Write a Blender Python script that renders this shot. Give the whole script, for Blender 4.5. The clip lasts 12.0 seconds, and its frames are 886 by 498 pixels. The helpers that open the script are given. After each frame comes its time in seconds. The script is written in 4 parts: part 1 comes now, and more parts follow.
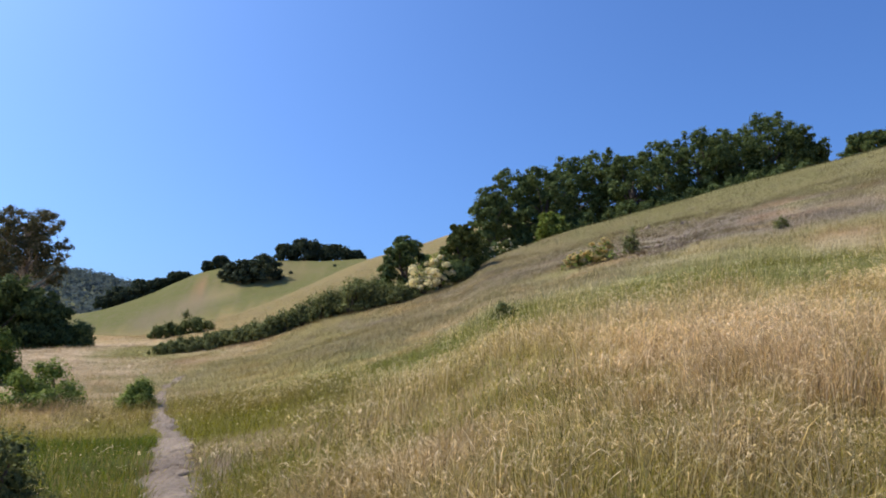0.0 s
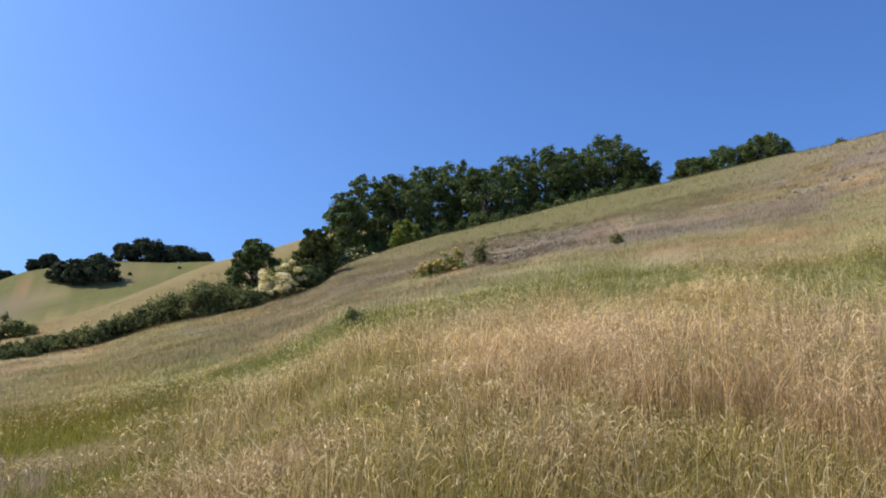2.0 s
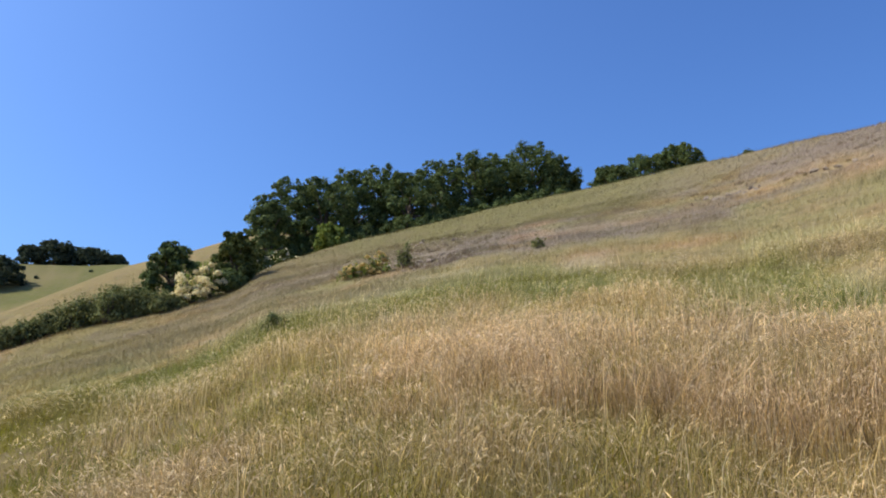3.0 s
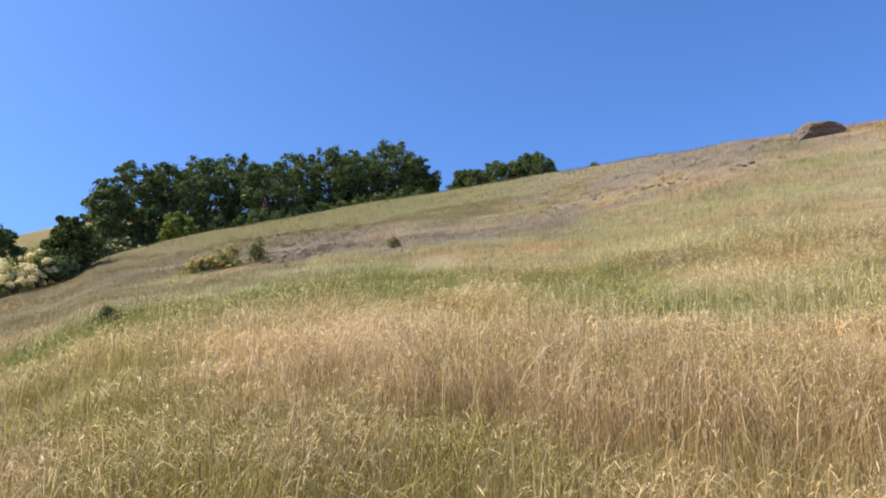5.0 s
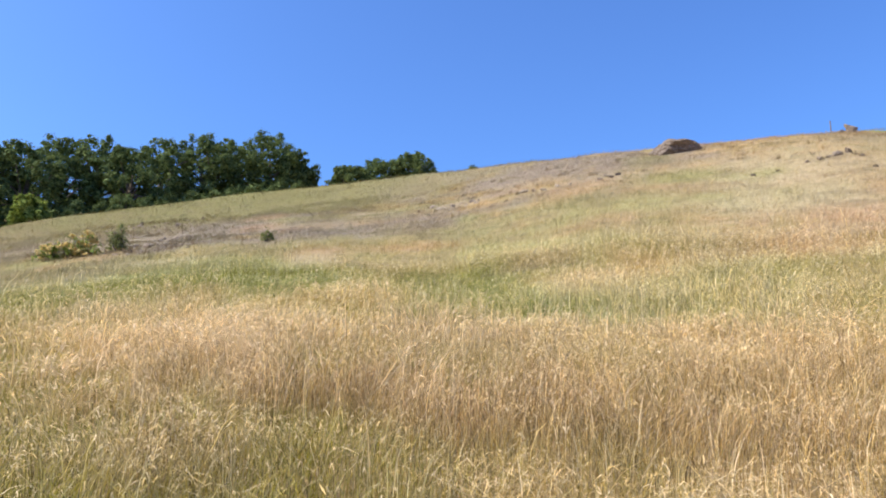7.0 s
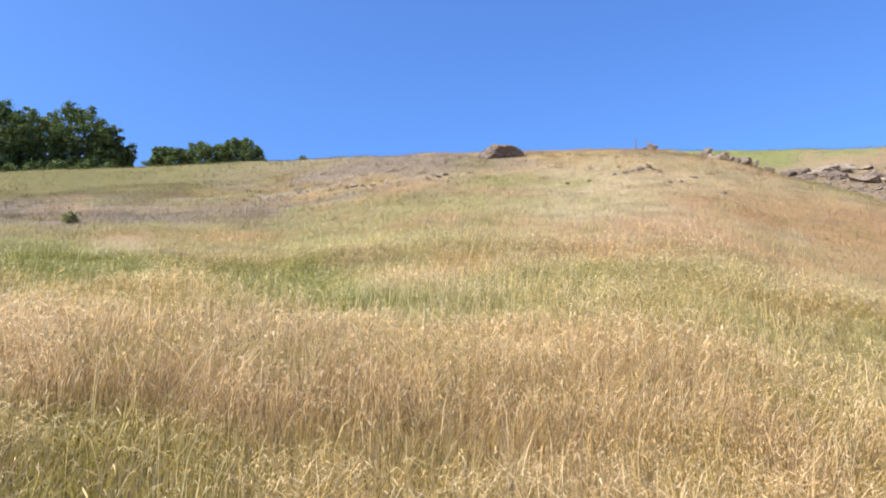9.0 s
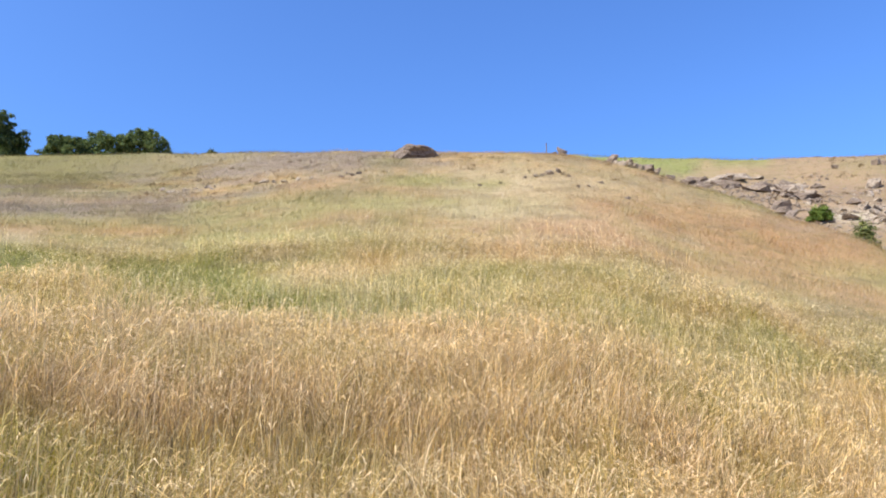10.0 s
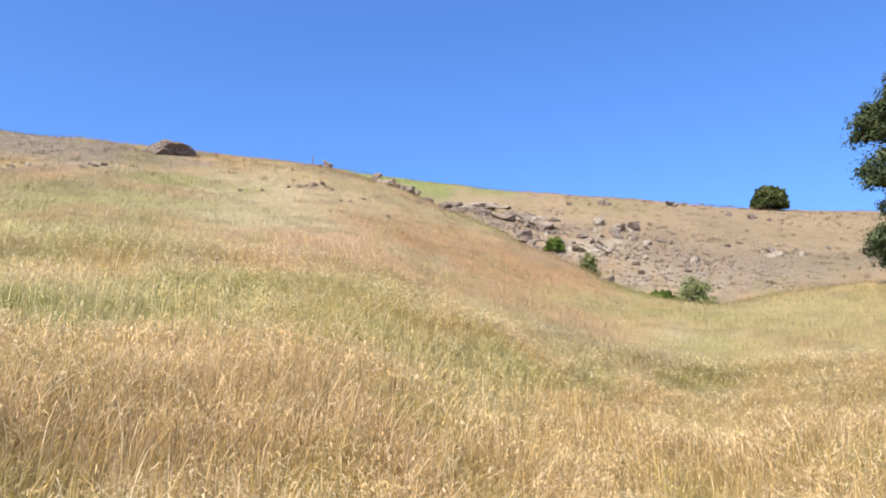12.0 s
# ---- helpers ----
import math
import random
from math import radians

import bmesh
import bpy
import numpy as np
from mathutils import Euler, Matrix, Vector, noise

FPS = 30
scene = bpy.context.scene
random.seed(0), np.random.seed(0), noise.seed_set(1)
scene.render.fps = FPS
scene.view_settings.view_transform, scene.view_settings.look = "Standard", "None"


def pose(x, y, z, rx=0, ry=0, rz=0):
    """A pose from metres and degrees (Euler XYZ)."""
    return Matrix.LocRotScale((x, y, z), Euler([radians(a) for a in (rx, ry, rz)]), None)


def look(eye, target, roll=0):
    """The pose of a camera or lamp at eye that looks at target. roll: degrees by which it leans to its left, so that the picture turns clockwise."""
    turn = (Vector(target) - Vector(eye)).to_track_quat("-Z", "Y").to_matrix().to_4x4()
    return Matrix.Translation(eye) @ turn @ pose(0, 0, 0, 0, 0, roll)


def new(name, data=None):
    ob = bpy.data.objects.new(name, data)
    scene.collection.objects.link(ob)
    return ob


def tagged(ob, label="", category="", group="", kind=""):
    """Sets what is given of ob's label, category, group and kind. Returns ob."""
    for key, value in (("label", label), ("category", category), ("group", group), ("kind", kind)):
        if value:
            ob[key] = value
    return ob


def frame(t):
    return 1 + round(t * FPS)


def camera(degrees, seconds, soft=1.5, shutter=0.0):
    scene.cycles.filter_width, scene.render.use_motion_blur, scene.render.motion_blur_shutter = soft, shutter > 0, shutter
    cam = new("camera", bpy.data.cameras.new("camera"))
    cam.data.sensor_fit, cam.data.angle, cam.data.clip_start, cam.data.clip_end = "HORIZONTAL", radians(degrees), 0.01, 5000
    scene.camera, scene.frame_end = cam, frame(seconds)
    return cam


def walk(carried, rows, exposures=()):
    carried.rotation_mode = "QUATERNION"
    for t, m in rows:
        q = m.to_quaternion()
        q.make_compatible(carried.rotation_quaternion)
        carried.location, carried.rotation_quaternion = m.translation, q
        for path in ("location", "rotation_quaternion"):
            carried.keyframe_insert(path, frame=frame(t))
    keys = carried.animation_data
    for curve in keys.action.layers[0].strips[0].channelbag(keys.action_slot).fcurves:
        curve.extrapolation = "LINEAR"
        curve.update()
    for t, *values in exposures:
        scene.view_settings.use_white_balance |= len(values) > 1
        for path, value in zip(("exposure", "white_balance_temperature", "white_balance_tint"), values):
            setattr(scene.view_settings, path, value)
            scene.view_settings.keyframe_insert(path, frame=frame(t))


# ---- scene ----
# ---------------------------------------------------------------- camera: a level pan, held at arm's length
EYE, ARM = 1.65, 0.5
PAN = [  # seconds, bearing to the left, tilt up, lean
    (0.0, -0.03, 10.02, -0.17),
    (0.5, -1.81, 9.98, -0.01),
    (1.0, -5.51, 10.10, 0.14),
    (1.5, -9.05, 10.31, 0.22),
    (2.0, -11.63, 10.55, 0.23),
    (2.5, -14.29, 10.74, 0.69),
    (3.0, -17.52, 10.78, 1.06),
    (3.5, -21.38, 10.61, 1.36),
    (5.5, -31.10, 10.64, 0.99),
    (6.0, -33.49, 10.77, 1.29),
    (6.5, -36.14, 10.41, 0.76),
    (8.5, -48.98, 9.90, 0.94),
    (9.0, -52.67, 9.61, 0.54),
    (9.5, -55.08, 9.21, 0.72),
    (10.0, -59.62, 9.49, 0.77),
    (10.5, -65.87, 9.66, 0.47),
    (11.0, -71.86, 9.89, 0.14),
    (11.5, -75.41, 10.23, -0.16),
    (12.0, -78.74, 10.33, 0.28),
]
cam = camera(63.17, 12.0, soft=1.9)


def held(turn, tilt, lean):
    a = radians(turn)
    return pose(-math.sin(a) * ARM, math.cos(a) * ARM, EYE, 90 + tilt, lean, turn)


walk(cam, [(t, held(a, b, c)) for t, a, b, c in PAN], exposures=[(0.0, 0.17), (2.5, 0.16), (3.1, 0.2), (3.6, 0.31), (5.5, 0.49), (6.1, 0.6), (6.6, 0.67), (9.0, 0.72), (12.0, 0.72)])

# ---------------------------------------------------------------- daylight
SUN_BEARING, SUN_HEIGHT = -67.0, 50.0
world = bpy.data.worlds.new("World")
scene.world = world
world.use_nodes = True
wn, wl = world.node_tree.nodes, world.node_tree.links
sky = wn.new("ShaderNodeTexSky")
sky.sky_type, sky.sun_disc = "NISHITA", False
sky.sun_elevation, sky.sun_rotation = radians(SUN_HEIGHT), radians(SUN_BEARING)
sky.altitude, sky.air_density, sky.dust_density, sky.ozone_density = 200.0, 1.0, 3.0, 3.2
clear = wn.new("ShaderNodeMix")
clear.data_type, clear.blend_type = "RGBA", "MULTIPLY"
clear.inputs[0].default_value, clear.inputs[7].default_value = 1.0, (0.64, 1.0, 1.58, 1)
wl.new(sky.outputs[0], clear.inputs[6])
wl.new(clear.outputs[2], wn["Background"].inputs[0])
wn["Background"].inputs[1].default_value = 0.105
sb, sh = radians(SUN_BEARING), radians(SUN_HEIGHT)
to_sun = Vector((math.sin(sb) * math.cos(sh), math.cos(sb) * math.cos(sh), math.sin(sh)))
sun = new("sun", bpy.data.lights.new("sun", "SUN"))
sun.data.energy, sun.data.angle, sun.data.color = 5.0, radians(0.53), (1.0, 0.90, 0.70)
sun.matrix_world = look(to_sun * 300, (0, 0, 0))

# ---------------------------------------------------------------- materials
rng = np.random.default_rng(7)


class Nodes:
    """A small wrapper that makes node materials short to write."""

    def __init__(self, tree):
        self.tree = tree

    def node(self, kind, **values):
        n = self.tree.nodes.new(kind)
        for key, v in values.items():
            if key == "op":
                n.operation = v
            elif key == "scale":
                n.inputs["Scale"].default_value = v
            elif key == "detail":
                n.inputs["Detail"].default_value = v
        return n

    def wire(self, a, b):
        self.tree.links.new(a, b)

    def put(self, v, socket):
        if isinstance(v, bpy.types.NodeSocket):
            self.wire(v, socket)
        elif isinstance(v, tuple) and len(v) == 3 and socket.type == "RGBA":
            socket.default_value = (*v, 1)
        else:
            socket.default_value = v

    def math(self, op, a, b=0.0, clamp=False):
        n = self.node("ShaderNodeMath", op=op)
        n.use_clamp = clamp
        self.put(a, n.inputs[0])
        self.put(b, n.inputs[1])
        return n.outputs[0]

    def noise(self, scale, detail=3.0, vector=None, rough=0.55):
        n = self.node("ShaderNodeTexNoise", scale=scale, detail=detail)
        n.inputs["Roughness"].default_value = rough
        if vector is not None:
            self.wire(vector, n.inputs["Vector"])
        return n.outputs["Fac"]

    def ramp(self, v, lo, hi, a=0.0, b=1.0):
        n = self.node("ShaderNodeMapRange")
        n.interpolation_type = "SMOOTHSTEP"
        for i, k in enumerate((v, lo, hi, a, b)):
            self.put(k, n.inputs[i])
        return n.outputs[0]

    def mix(self, fac, a, b, blend="MIX"):
        n = self.node("ShaderNodeMix")
        n.data_type, n.blend_type = "RGBA", blend
        self.put(fac, n.inputs[0])
        self.put(a, n.inputs[6])
        self.put(b, n.inputs[7])
        return n.outputs[2]

    def place(self):
        return self.node("ShaderNodeNewGeometry").outputs["Position"]

    def island(self):
        return self.node("ShaderNodeNewGeometry").outputs["Random Per Island"]

    def bump(self, height, strength, distance):
        n = self.node("ShaderNodeBump")
        n.inputs["Strength"].default_value, n.inputs["Distance"].default_value = strength, distance
        self.wire(height, n.inputs["Height"])
        return n.outputs[0]


def material(name):
    m = bpy.data.materials.new(name)
    m.use_nodes = True
    k = Nodes(m.node_tree)
    return m, k, m.node_tree.nodes["Principled BSDF"], m.node_tree.nodes["Material Output"]


# the meadow's patches: bearing, range, half length across, half depth, softness, strength, colour
GOLD, TAN, ROSE = (0.595, 0.398, 0.182), (0.585, 0.378, 0.18), (0.56, 0.338, 0.197)
GREEN, LIME, DUSK, RUST = (0.34, 0.38, 0.115), (0.43, 0.398, 0.17), (0.34, 0.265, 0.20), (0.52, 0.31, 0.155)
DEEP = (0.205, 0.26, 0.075)
PALE, BARE = (0.62, 0.50, 0.32), (0.355, 0.252, 0.185)
PATCHES = [
    (-25, 760, 800, 440, 0.2, 1.0, (0.07, 0.095, 0.055)),
    (-14, 240, 85, 55, 0.4, 0.93, (0.098, 0.122, 0.034)),
    (-13, 238, 16, 14, 0.6, 0.6, (0.28, 0.22, 0.11)),
    (-18.6, 236, 1.6, 12, 0.5, 0.8, (0.34, 0.20, 0.11)),
    (-17.6, 224, 9, 6, 0.6, 0.7, (0.36, 0.29, 0.15)),
    (-20.5, 215, 12, 12, 0.6, 0.7, (0.22, 0.17, 0.12)),
    (-5, 125, 36, 30, 0.4, 0.85, (0.235, 0.19, 0.085)),
    (14, 68, 34, 30, 0.5, 0.85, (0.185, 0.158, 0.085)),
    (6, 4.6, 6, 3.6, 0.5, 0.3, (0.36, 0.28, 0.08)),
    (34, 4.5, 4, 2.5, 0.6, 0.3, (0.42, 0.33, 0.10)),
    (62, 6.0, 8, 4.0, 0.6, 0.65, (0.66, 0.43, 0.205)),
    (92, 6.5, 8, 4.5, 0.6, 0.5, (0.65, 0.43, 0.205)),
    (-25, 46, 9, 12, 0.5, 0.8, (0.58, 0.44, 0.28)),
    (38, 76, 15, 12, 0.5, 0.85, (0.28, 0.235, 0.125)),
    (28, 64, 18, 12, 0.5, 0.7, (0.23, 0.21, 0.09)),
    (44, 70, 12, 10, 0.5, 0.8, (0.29, 0.235, 0.155)),
    (70, 40, 26, 17, 0.5, 0.6, (0.46, 0.35, 0.215)),
    (-27, 31, 7, 9, 0.5, 0.85, (0.60, 0.45, 0.29)),
    (-26, 17.5, 5, 4, 0.5, 0.8, (0.29, 0.25, 0.055)),
    (-26, 74, 13, 34, 0.35, 0.95, (0.66, 0.50, 0.34)),
    (-20.5, 60, 3.5, 12, 0.5, 0.8, (0.26, 0.26, 0.06)),
    (-18.4, 47, 1.6, 3, 0.5, 0.9, (0.62, 0.40, 0.27)),
    (-26, 10.5, 3.2, 5, 0.5, 0.95, (0.12, 0.155, 0.024)),
    (-13, 16, 4.5, 11, 0.5, 0.85, (0.19, 0.17, 0.027)),
    (-10, 38, 9, 14, 0.5, 0.7, (0.29, 0.26, 0.075)),
    (8, 10, 6, 4, 0.6, 0.35, ROSE),
    (32, 8.5, 5, 3, 0.6, 0.3, (0.60, 0.42, 0.20)),
    (2, 40, 10, 9, 0.5, 0.6, (0.27, 0.22, 0.14)),
    (6, 31, 7, 6, 0.5, 0.8, (0.27, 0.225, 0.12)),
    (20, 10, 8, 7, 0.5, 0.55, (0.50, 0.365, 0.215)),
    (103, 14, 8, 7, 0.6, 0.5, (0.50, 0.36, 0.17)),
    (22, 23, 9, 5.0, 0.5, 0.85, DEEP),
    (8, 20, 4, 4.0, 0.5, 0.7, DEEP),
    (47, 25, 7, 4.5, 0.6, 0.75, LIME),
    (51, 15, 5, 1.8, 0.6, 0.6, LIME),
    (47.6, 15.5, 3.4, 1.7, 0.6, 0.9, GREEN),
    (46, 15.2, 2.6, 1.3, 0.5, 0.9, (0.19, 0.245, 0.06)),
    (33, 35, 15, 6, 0.5, 0.75, (0.36, 0.33, 0.15)),
    (34, 30, 3, 2.0, 0.6, 0.5, RUST),
    (14, 46, 13, 8, 0.5, 0.85, (0.25, 0.195, 0.14)),
    (30, 43, 10, 8, 0.4, 1.0, (0.30, 0.243, 0.20)),
    (49, 56, 10, 7, 0.4, 0.95, (0.33, 0.262, 0.212)),
    (22, 92, 28, 24, 0.5, 0.85, (0.20, 0.19, 0.075)),
    (63, 25, 5, 4, 0.6, 0.3, ROSE),
    (67, 41, 6, 7, 0.6, 0.7, PALE),
    (83, 37, 7, 7, 0.7, 0.8, RUST),
    (87.5, 40, 4, 5, 0.6, 0.85, (0.48, 0.29, 0.155)),
    (76, 33, 5, 2.2, 0.6, 0.7, RUST),
    (60, 33, 6, 2.6, 0.6, 0.7, LIME),
    (66, 30, 5, 2.4, 0.6, 0.6, PALE),
    (72, 27, 4, 2.0, 0.6, 0.6, ROSE),
    (70, 20, 5, 1.8, 0.6, 0.5, (0.38, 0.37, 0.13)),
    (58, 17, 4, 1.5, 0.6, 0.45, GREEN),
    (84, 22, 5, 2.5, 0.6, 0.5, PALE),
    (91, 24, 5, 2.5, 0.6, 0.35, LIME),
    (55, 45, 6, 3.0, 0.6, 0.6, (0.44, 0.35, 0.22)),
    (75, 48, 6, 3.0, 0.6, 0.6, (0.45, 0.37, 0.22)),
    (36, 20, 5, 2.2, 0.6, 0.6, DEEP),
    (30, 26, 6, 2.0, 0.6, 0.7, LIME),
    (74, 16, 5, 3, 0.6, 0.5, LIME),
    (104, 28, 8, 9, 0.5, 0.5, (0.52, 0.39, 0.20)),
    (65, 98, 16, 16, 0.4, 0.9, (0.34, 0.30, 0.11)),
    (107, 74, 14, 16, 0.5, 0.75, (0.31, 0.24, 0.165)),
    (77, 98, 14, 14, 0.35, 0.9, (0.245, 0.29, 0.09)),
    (81, 83, 9, 8, 0.5, 0.8, (0.36, 0.31, 0.16)),
    (99, 82, 42, 30, 0.3, 0.75, (0.365, 0.258, 0.175)),
    (97, 96, 34, 18, 0.4, 0.85, (0.36, 0.255, 0.17)),
    (92, 88, 6, 3, 0.6, 0.6, (0.26, 0.22, 0.11)),
    (100, 85, 5, 4, 0.6, 0.6, (0.27, 0.20, 0.15)),
    (104, 66, 6, 4, 0.6, 0.6, (0.30, 0.26, 0.14)),
    (94, 68, 12, 11, 0.45, 0.9, BARE),
    (97, 72, 7, 4, 0.6, 0.6, (0.24, 0.175, 0.135)),
    (101, 64, 8, 4, 0.6, 0.6, (0.33, 0.25, 0.20)),
    (94, 78, 8, 3, 0.6, 0.7, (0.23, 0.165, 0.125)),
    (103, 80, 6, 3, 0.6, 0.7, (0.25, 0.19, 0.12)),
    (107, 70, 6, 3, 0.6, 0.7, (0.24, 0.185, 0.14)),
    (90.4, 67.5, 2.6, 3.5, 0.5, 0.95, (0.56, 0.48, 0.38)),
    (96, 61, 5, 3, 0.6, 0.7, (0.42, 0.35, 0.29)),
    (104, 33, 8, 7, 0.5, 0.6, (0.46, 0.39, 0.18)),
    (97, 45, 5, 5, 0.5, 0.7, (0.33, 0.33, 0.12)),
    (-15.7, 11.2, 0.3, 1.9, 0.5, 0.85, (0.30, 0.225, 0.165)),
    (76.5, 98, 12, 13, 0.4, 0.85, (0.245, 0.29, 0.09)),
]

# many small tufts and worn spots over the open slope
spots = np.random.default_rng(33)
for _ in range(110):
    b, far = spots.uniform(8, 104), spots.uniform(15, 56)
    tint = [DUSK, LIME, PALE, ROSE, (0.35, 0.34, 0.12), (0.28, 0.26, 0.09), (0.33, 0.25, 0.16)][spots.integers(7)]
    PATCHES.append((b, far, spots.uniform(0.5, 1.8) * (0.6 + far / 50), spots.uniform(0.7, 1.8) * (0.6 + far / 40), 0.6, spots.uniform(0.3, 0.6), tint))

DICE = np.random.default_rng(77).random((64, 64))


def drift(x, y, size):
    """Soft random patches of about that many metres, from 0 to 1."""
    u, v = x / size, y / size
    i, j = np.floor(u).astype(int), np.floor(v).astype(int)
    a, b = u - i, v - j
    a, b = a * a * (3 - 2 * a), b * b * (3 - 2 * b)
    c = lambda p, q: DICE[(i + p) % 64, (j + q) % 64]
    return (c(0, 0) * (1 - a) + c(1, 0) * a) * (1 - b) + (c(0, 1) * (1 - a) + c(1, 1) * a) * b


def sward(x, y, scatter_rg=None):
    """Colour and cover of the meadow's patches at each point, laid over one another with ragged edges."""
    x, y = np.asarray(x, float).ravel(), np.asarray(y, float).ravel()
    ragged = sum(w * (drift(x + 40 * i, y + 70 * i, 3.0 / 2 ** i) - 0.5) for i, w in enumerate((1.0, 0.65, 0.42, 0.27))) * 0.95
    if scatter_rg is not None:
        ragged = ragged + scatter_rg.normal(0, 0.13, len(x))
    col, cover = np.zeros((len(x), 3)), np.zeros(len(x))
    for bear, far, a, b, soft, strength, colour in PATCHES:
        t = radians(bear)
        u = (x * math.cos(t) - y * math.sin(t)) / a
        v = (x * math.sin(t) + y * math.cos(t) - far) / b
        d = np.hypot(u, v) + ragged * min(1.0, max(0.25, 12.0 / max(a, b)))
        f = np.clip((1 + soft - d) / (2 * soft), 0, 1)
        f = strength * f * f * (3 - 2 * f)
        col = col * (1 - f)[:, None] + np.array(colour)[None] * f[:, None]
        cover = 1 - (1 - cover) * (1 - f)
    return np.concatenate([col / np.maximum(cover, 1e-4)[:, None], cover[:, None]], 1).astype(np.float32)


def dye(me, rgba):
    """Gives a mesh its meadow colours, point by point."""
    me.attributes.new("sward", "FLOAT_COLOR", "POINT").data.foreach_set("color", rgba.ravel())


def meadow_group():
    g = bpy.data.node_groups.new("meadow_colour", "ShaderNodeTree")
    g.interface.new_socket("Color", in_out="OUTPUT", socket_type="NodeSocketColor")
    out = g.nodes.new("NodeGroupOutput")
    k = Nodes(g)
    p = k.place()
    big = k.noise(0.16, 4.0, p)
    col = k.mix(k.ramp(big, 0.42, 0.62), GOLD, TAN)
    for size, lo, hi, much, colour in [(0.7, 0.5, 0.68, 0.6, ROSE), (0.28, 0.52, 0.64, 0.6, LIME), (0.5, 0.55, 0.68, 0.35, DUSK), (0.38, 0.55, 0.68, 0.7, PALE), (1.4, 0.53, 0.66, 0.4, (0.40, 0.36, 0.11))]:
        shift = k.node("ShaderNodeMapping")
        k.wire(p, shift.inputs[0])
        shift.inputs["Location"].default_value = (size * 91, size * 37, 0)
        col = k.mix(k.math("MULTIPLY", k.ramp(k.noise(size, 4.0, shift.outputs[0], 0.6), lo, hi), much), col, colour)
    own = k.node("ShaderNodeAttribute")
    own.attribute_name = "sward"
    col = k.mix(own.outputs["Alpha"], col, own.outputs["Color"])
    k.wire(col, out.inputs[0])
    return g


MEADOW = meadow_group()


def meadow(k):
    n = k.node("ShaderNodeGroup")
    n.node_tree = MEADOW
    return n.outputs[0]


def ground_material():
    m, k, b, out = material("meadow_ground")
    p = k.place()
    fine = k.noise(9.0, 5.0, p, 0.7)
    clump = k.noise(1.6, 5.0, p, 0.65)
    col = k.mix(k.ramp(fine, 0.35, 0.75, 0.0, 0.4), meadow(k), (0.24, 0.18, 0.08))
    col = k.mix(k.ramp(clump, 0.45, 0.7, 0.0, 0.35), col, (0.22, 0.22, 0.06))
    col = k.mix(k.ramp(k.noise(0.45, 5.0, p, 0.65), 0.48, 0.66, 0.0, 0.45), col, (0.21, 0.165, 0.10))
    k.wire(col, b.inputs["Base Color"])
    b.inputs["Roughness"].default_value = 0.95
    b.inputs["Specular IOR Level"].default_value = 0.1
    h = k.math("ADD", fine, k.math("MULTIPLY", clump, 1.5))
    k.wire(k.bump(h, 0.9, 0.25), b.inputs["Normal"])
    return m


def blade_material(name, tint, green, share, spread=(0.4, 1.3), foot=0.9):
    """Grass that turns from green at the foot to its meadow colour at the tip, and lets light through."""
    m, k, b, out = material(name)
    tip = k.node("ShaderNodeAttribute")
    tip.attribute_name = "tip"
    rnd = k.island()
    col = k.mix(share, meadow(k), tint)
    lush = k.node("ShaderNodeAttribute")
    lush.attribute_name = "lush"
    col = k.mix(k.math("MULTIPLY", lush.outputs["Fac"], 0.85), col, green)
    col = k.mix(k.math("MULTIPLY", k.ramp(tip.outputs["Fac"], 0.75, 0.1), k.math("MULTIPLY", k.ramp(rnd, 0.1, 0.9, foot * 0.3, foot), k.ramp(lush.outputs["Fac"], 0.0, 0.7, 0.35, 1.0))), col, green)
    hsv = k.node("ShaderNodeHueSaturation")
    k.put(k.ramp(rnd, 0.0, 1.0, *spread), hsv.inputs["Value"])
    k.put(k.ramp(k.math("FRACT", k.math("MULTIPLY", rnd, 37.0)), 0.0, 1.0, 0.8, 1.14), hsv.inputs["Saturation"])
    k.wire(col, hsv.inputs["Color"])
    k.wire(hsv.outputs[0], b.inputs["Base Color"])
    b.inputs["Roughness"].default_value = 0.7
    b.inputs["Specular IOR Level"].default_value = 0.08
    tr = k.node("ShaderNodeBsdfTranslucent")
    k.wire(hsv.outputs[0], tr.inputs["Color"])
    mx = k.node("ShaderNodeMixShader")
    mx.inputs[0].default_value = 0.42
    k.wire(b.outputs[0], mx.inputs[1])
    k.wire(tr.outputs[0], mx.inputs[2])
    k.wire(mx.outputs[0], out.inputs[0])
    return m


def leaf_material(name, dark, light, through_light=0.14, patch=0.6):
    m, k, b, out = material(name)
    rnd = k.island()
    tone = k.noise(patch, 3.0, k.place())
    col = k.mix(k.ramp(k.math("ADD", k.math("MULTIPLY", rnd, 0.6), k.math("MULTIPLY", tone, 0.7)), 0.3, 1.0), dark, light)
    k.wire(col, b.inputs["Base Color"])
    b.inputs["Roughness"].default_value = 0.75
    b.inputs["Specular IOR Level"].default_value = 0.07
    tr = k.node("ShaderNodeBsdfTranslucent")
    k.wire(col, tr.inputs["Color"])
    mx = k.node("ShaderNodeMixShader")
    mx.inputs[0].default_value = through_light
    k.wire(b.outputs[0], mx.inputs[1])
    k.wire(tr.outputs[0], mx.inputs[2])
    k.wire(mx.outputs[0], out.inputs[0])
    return m


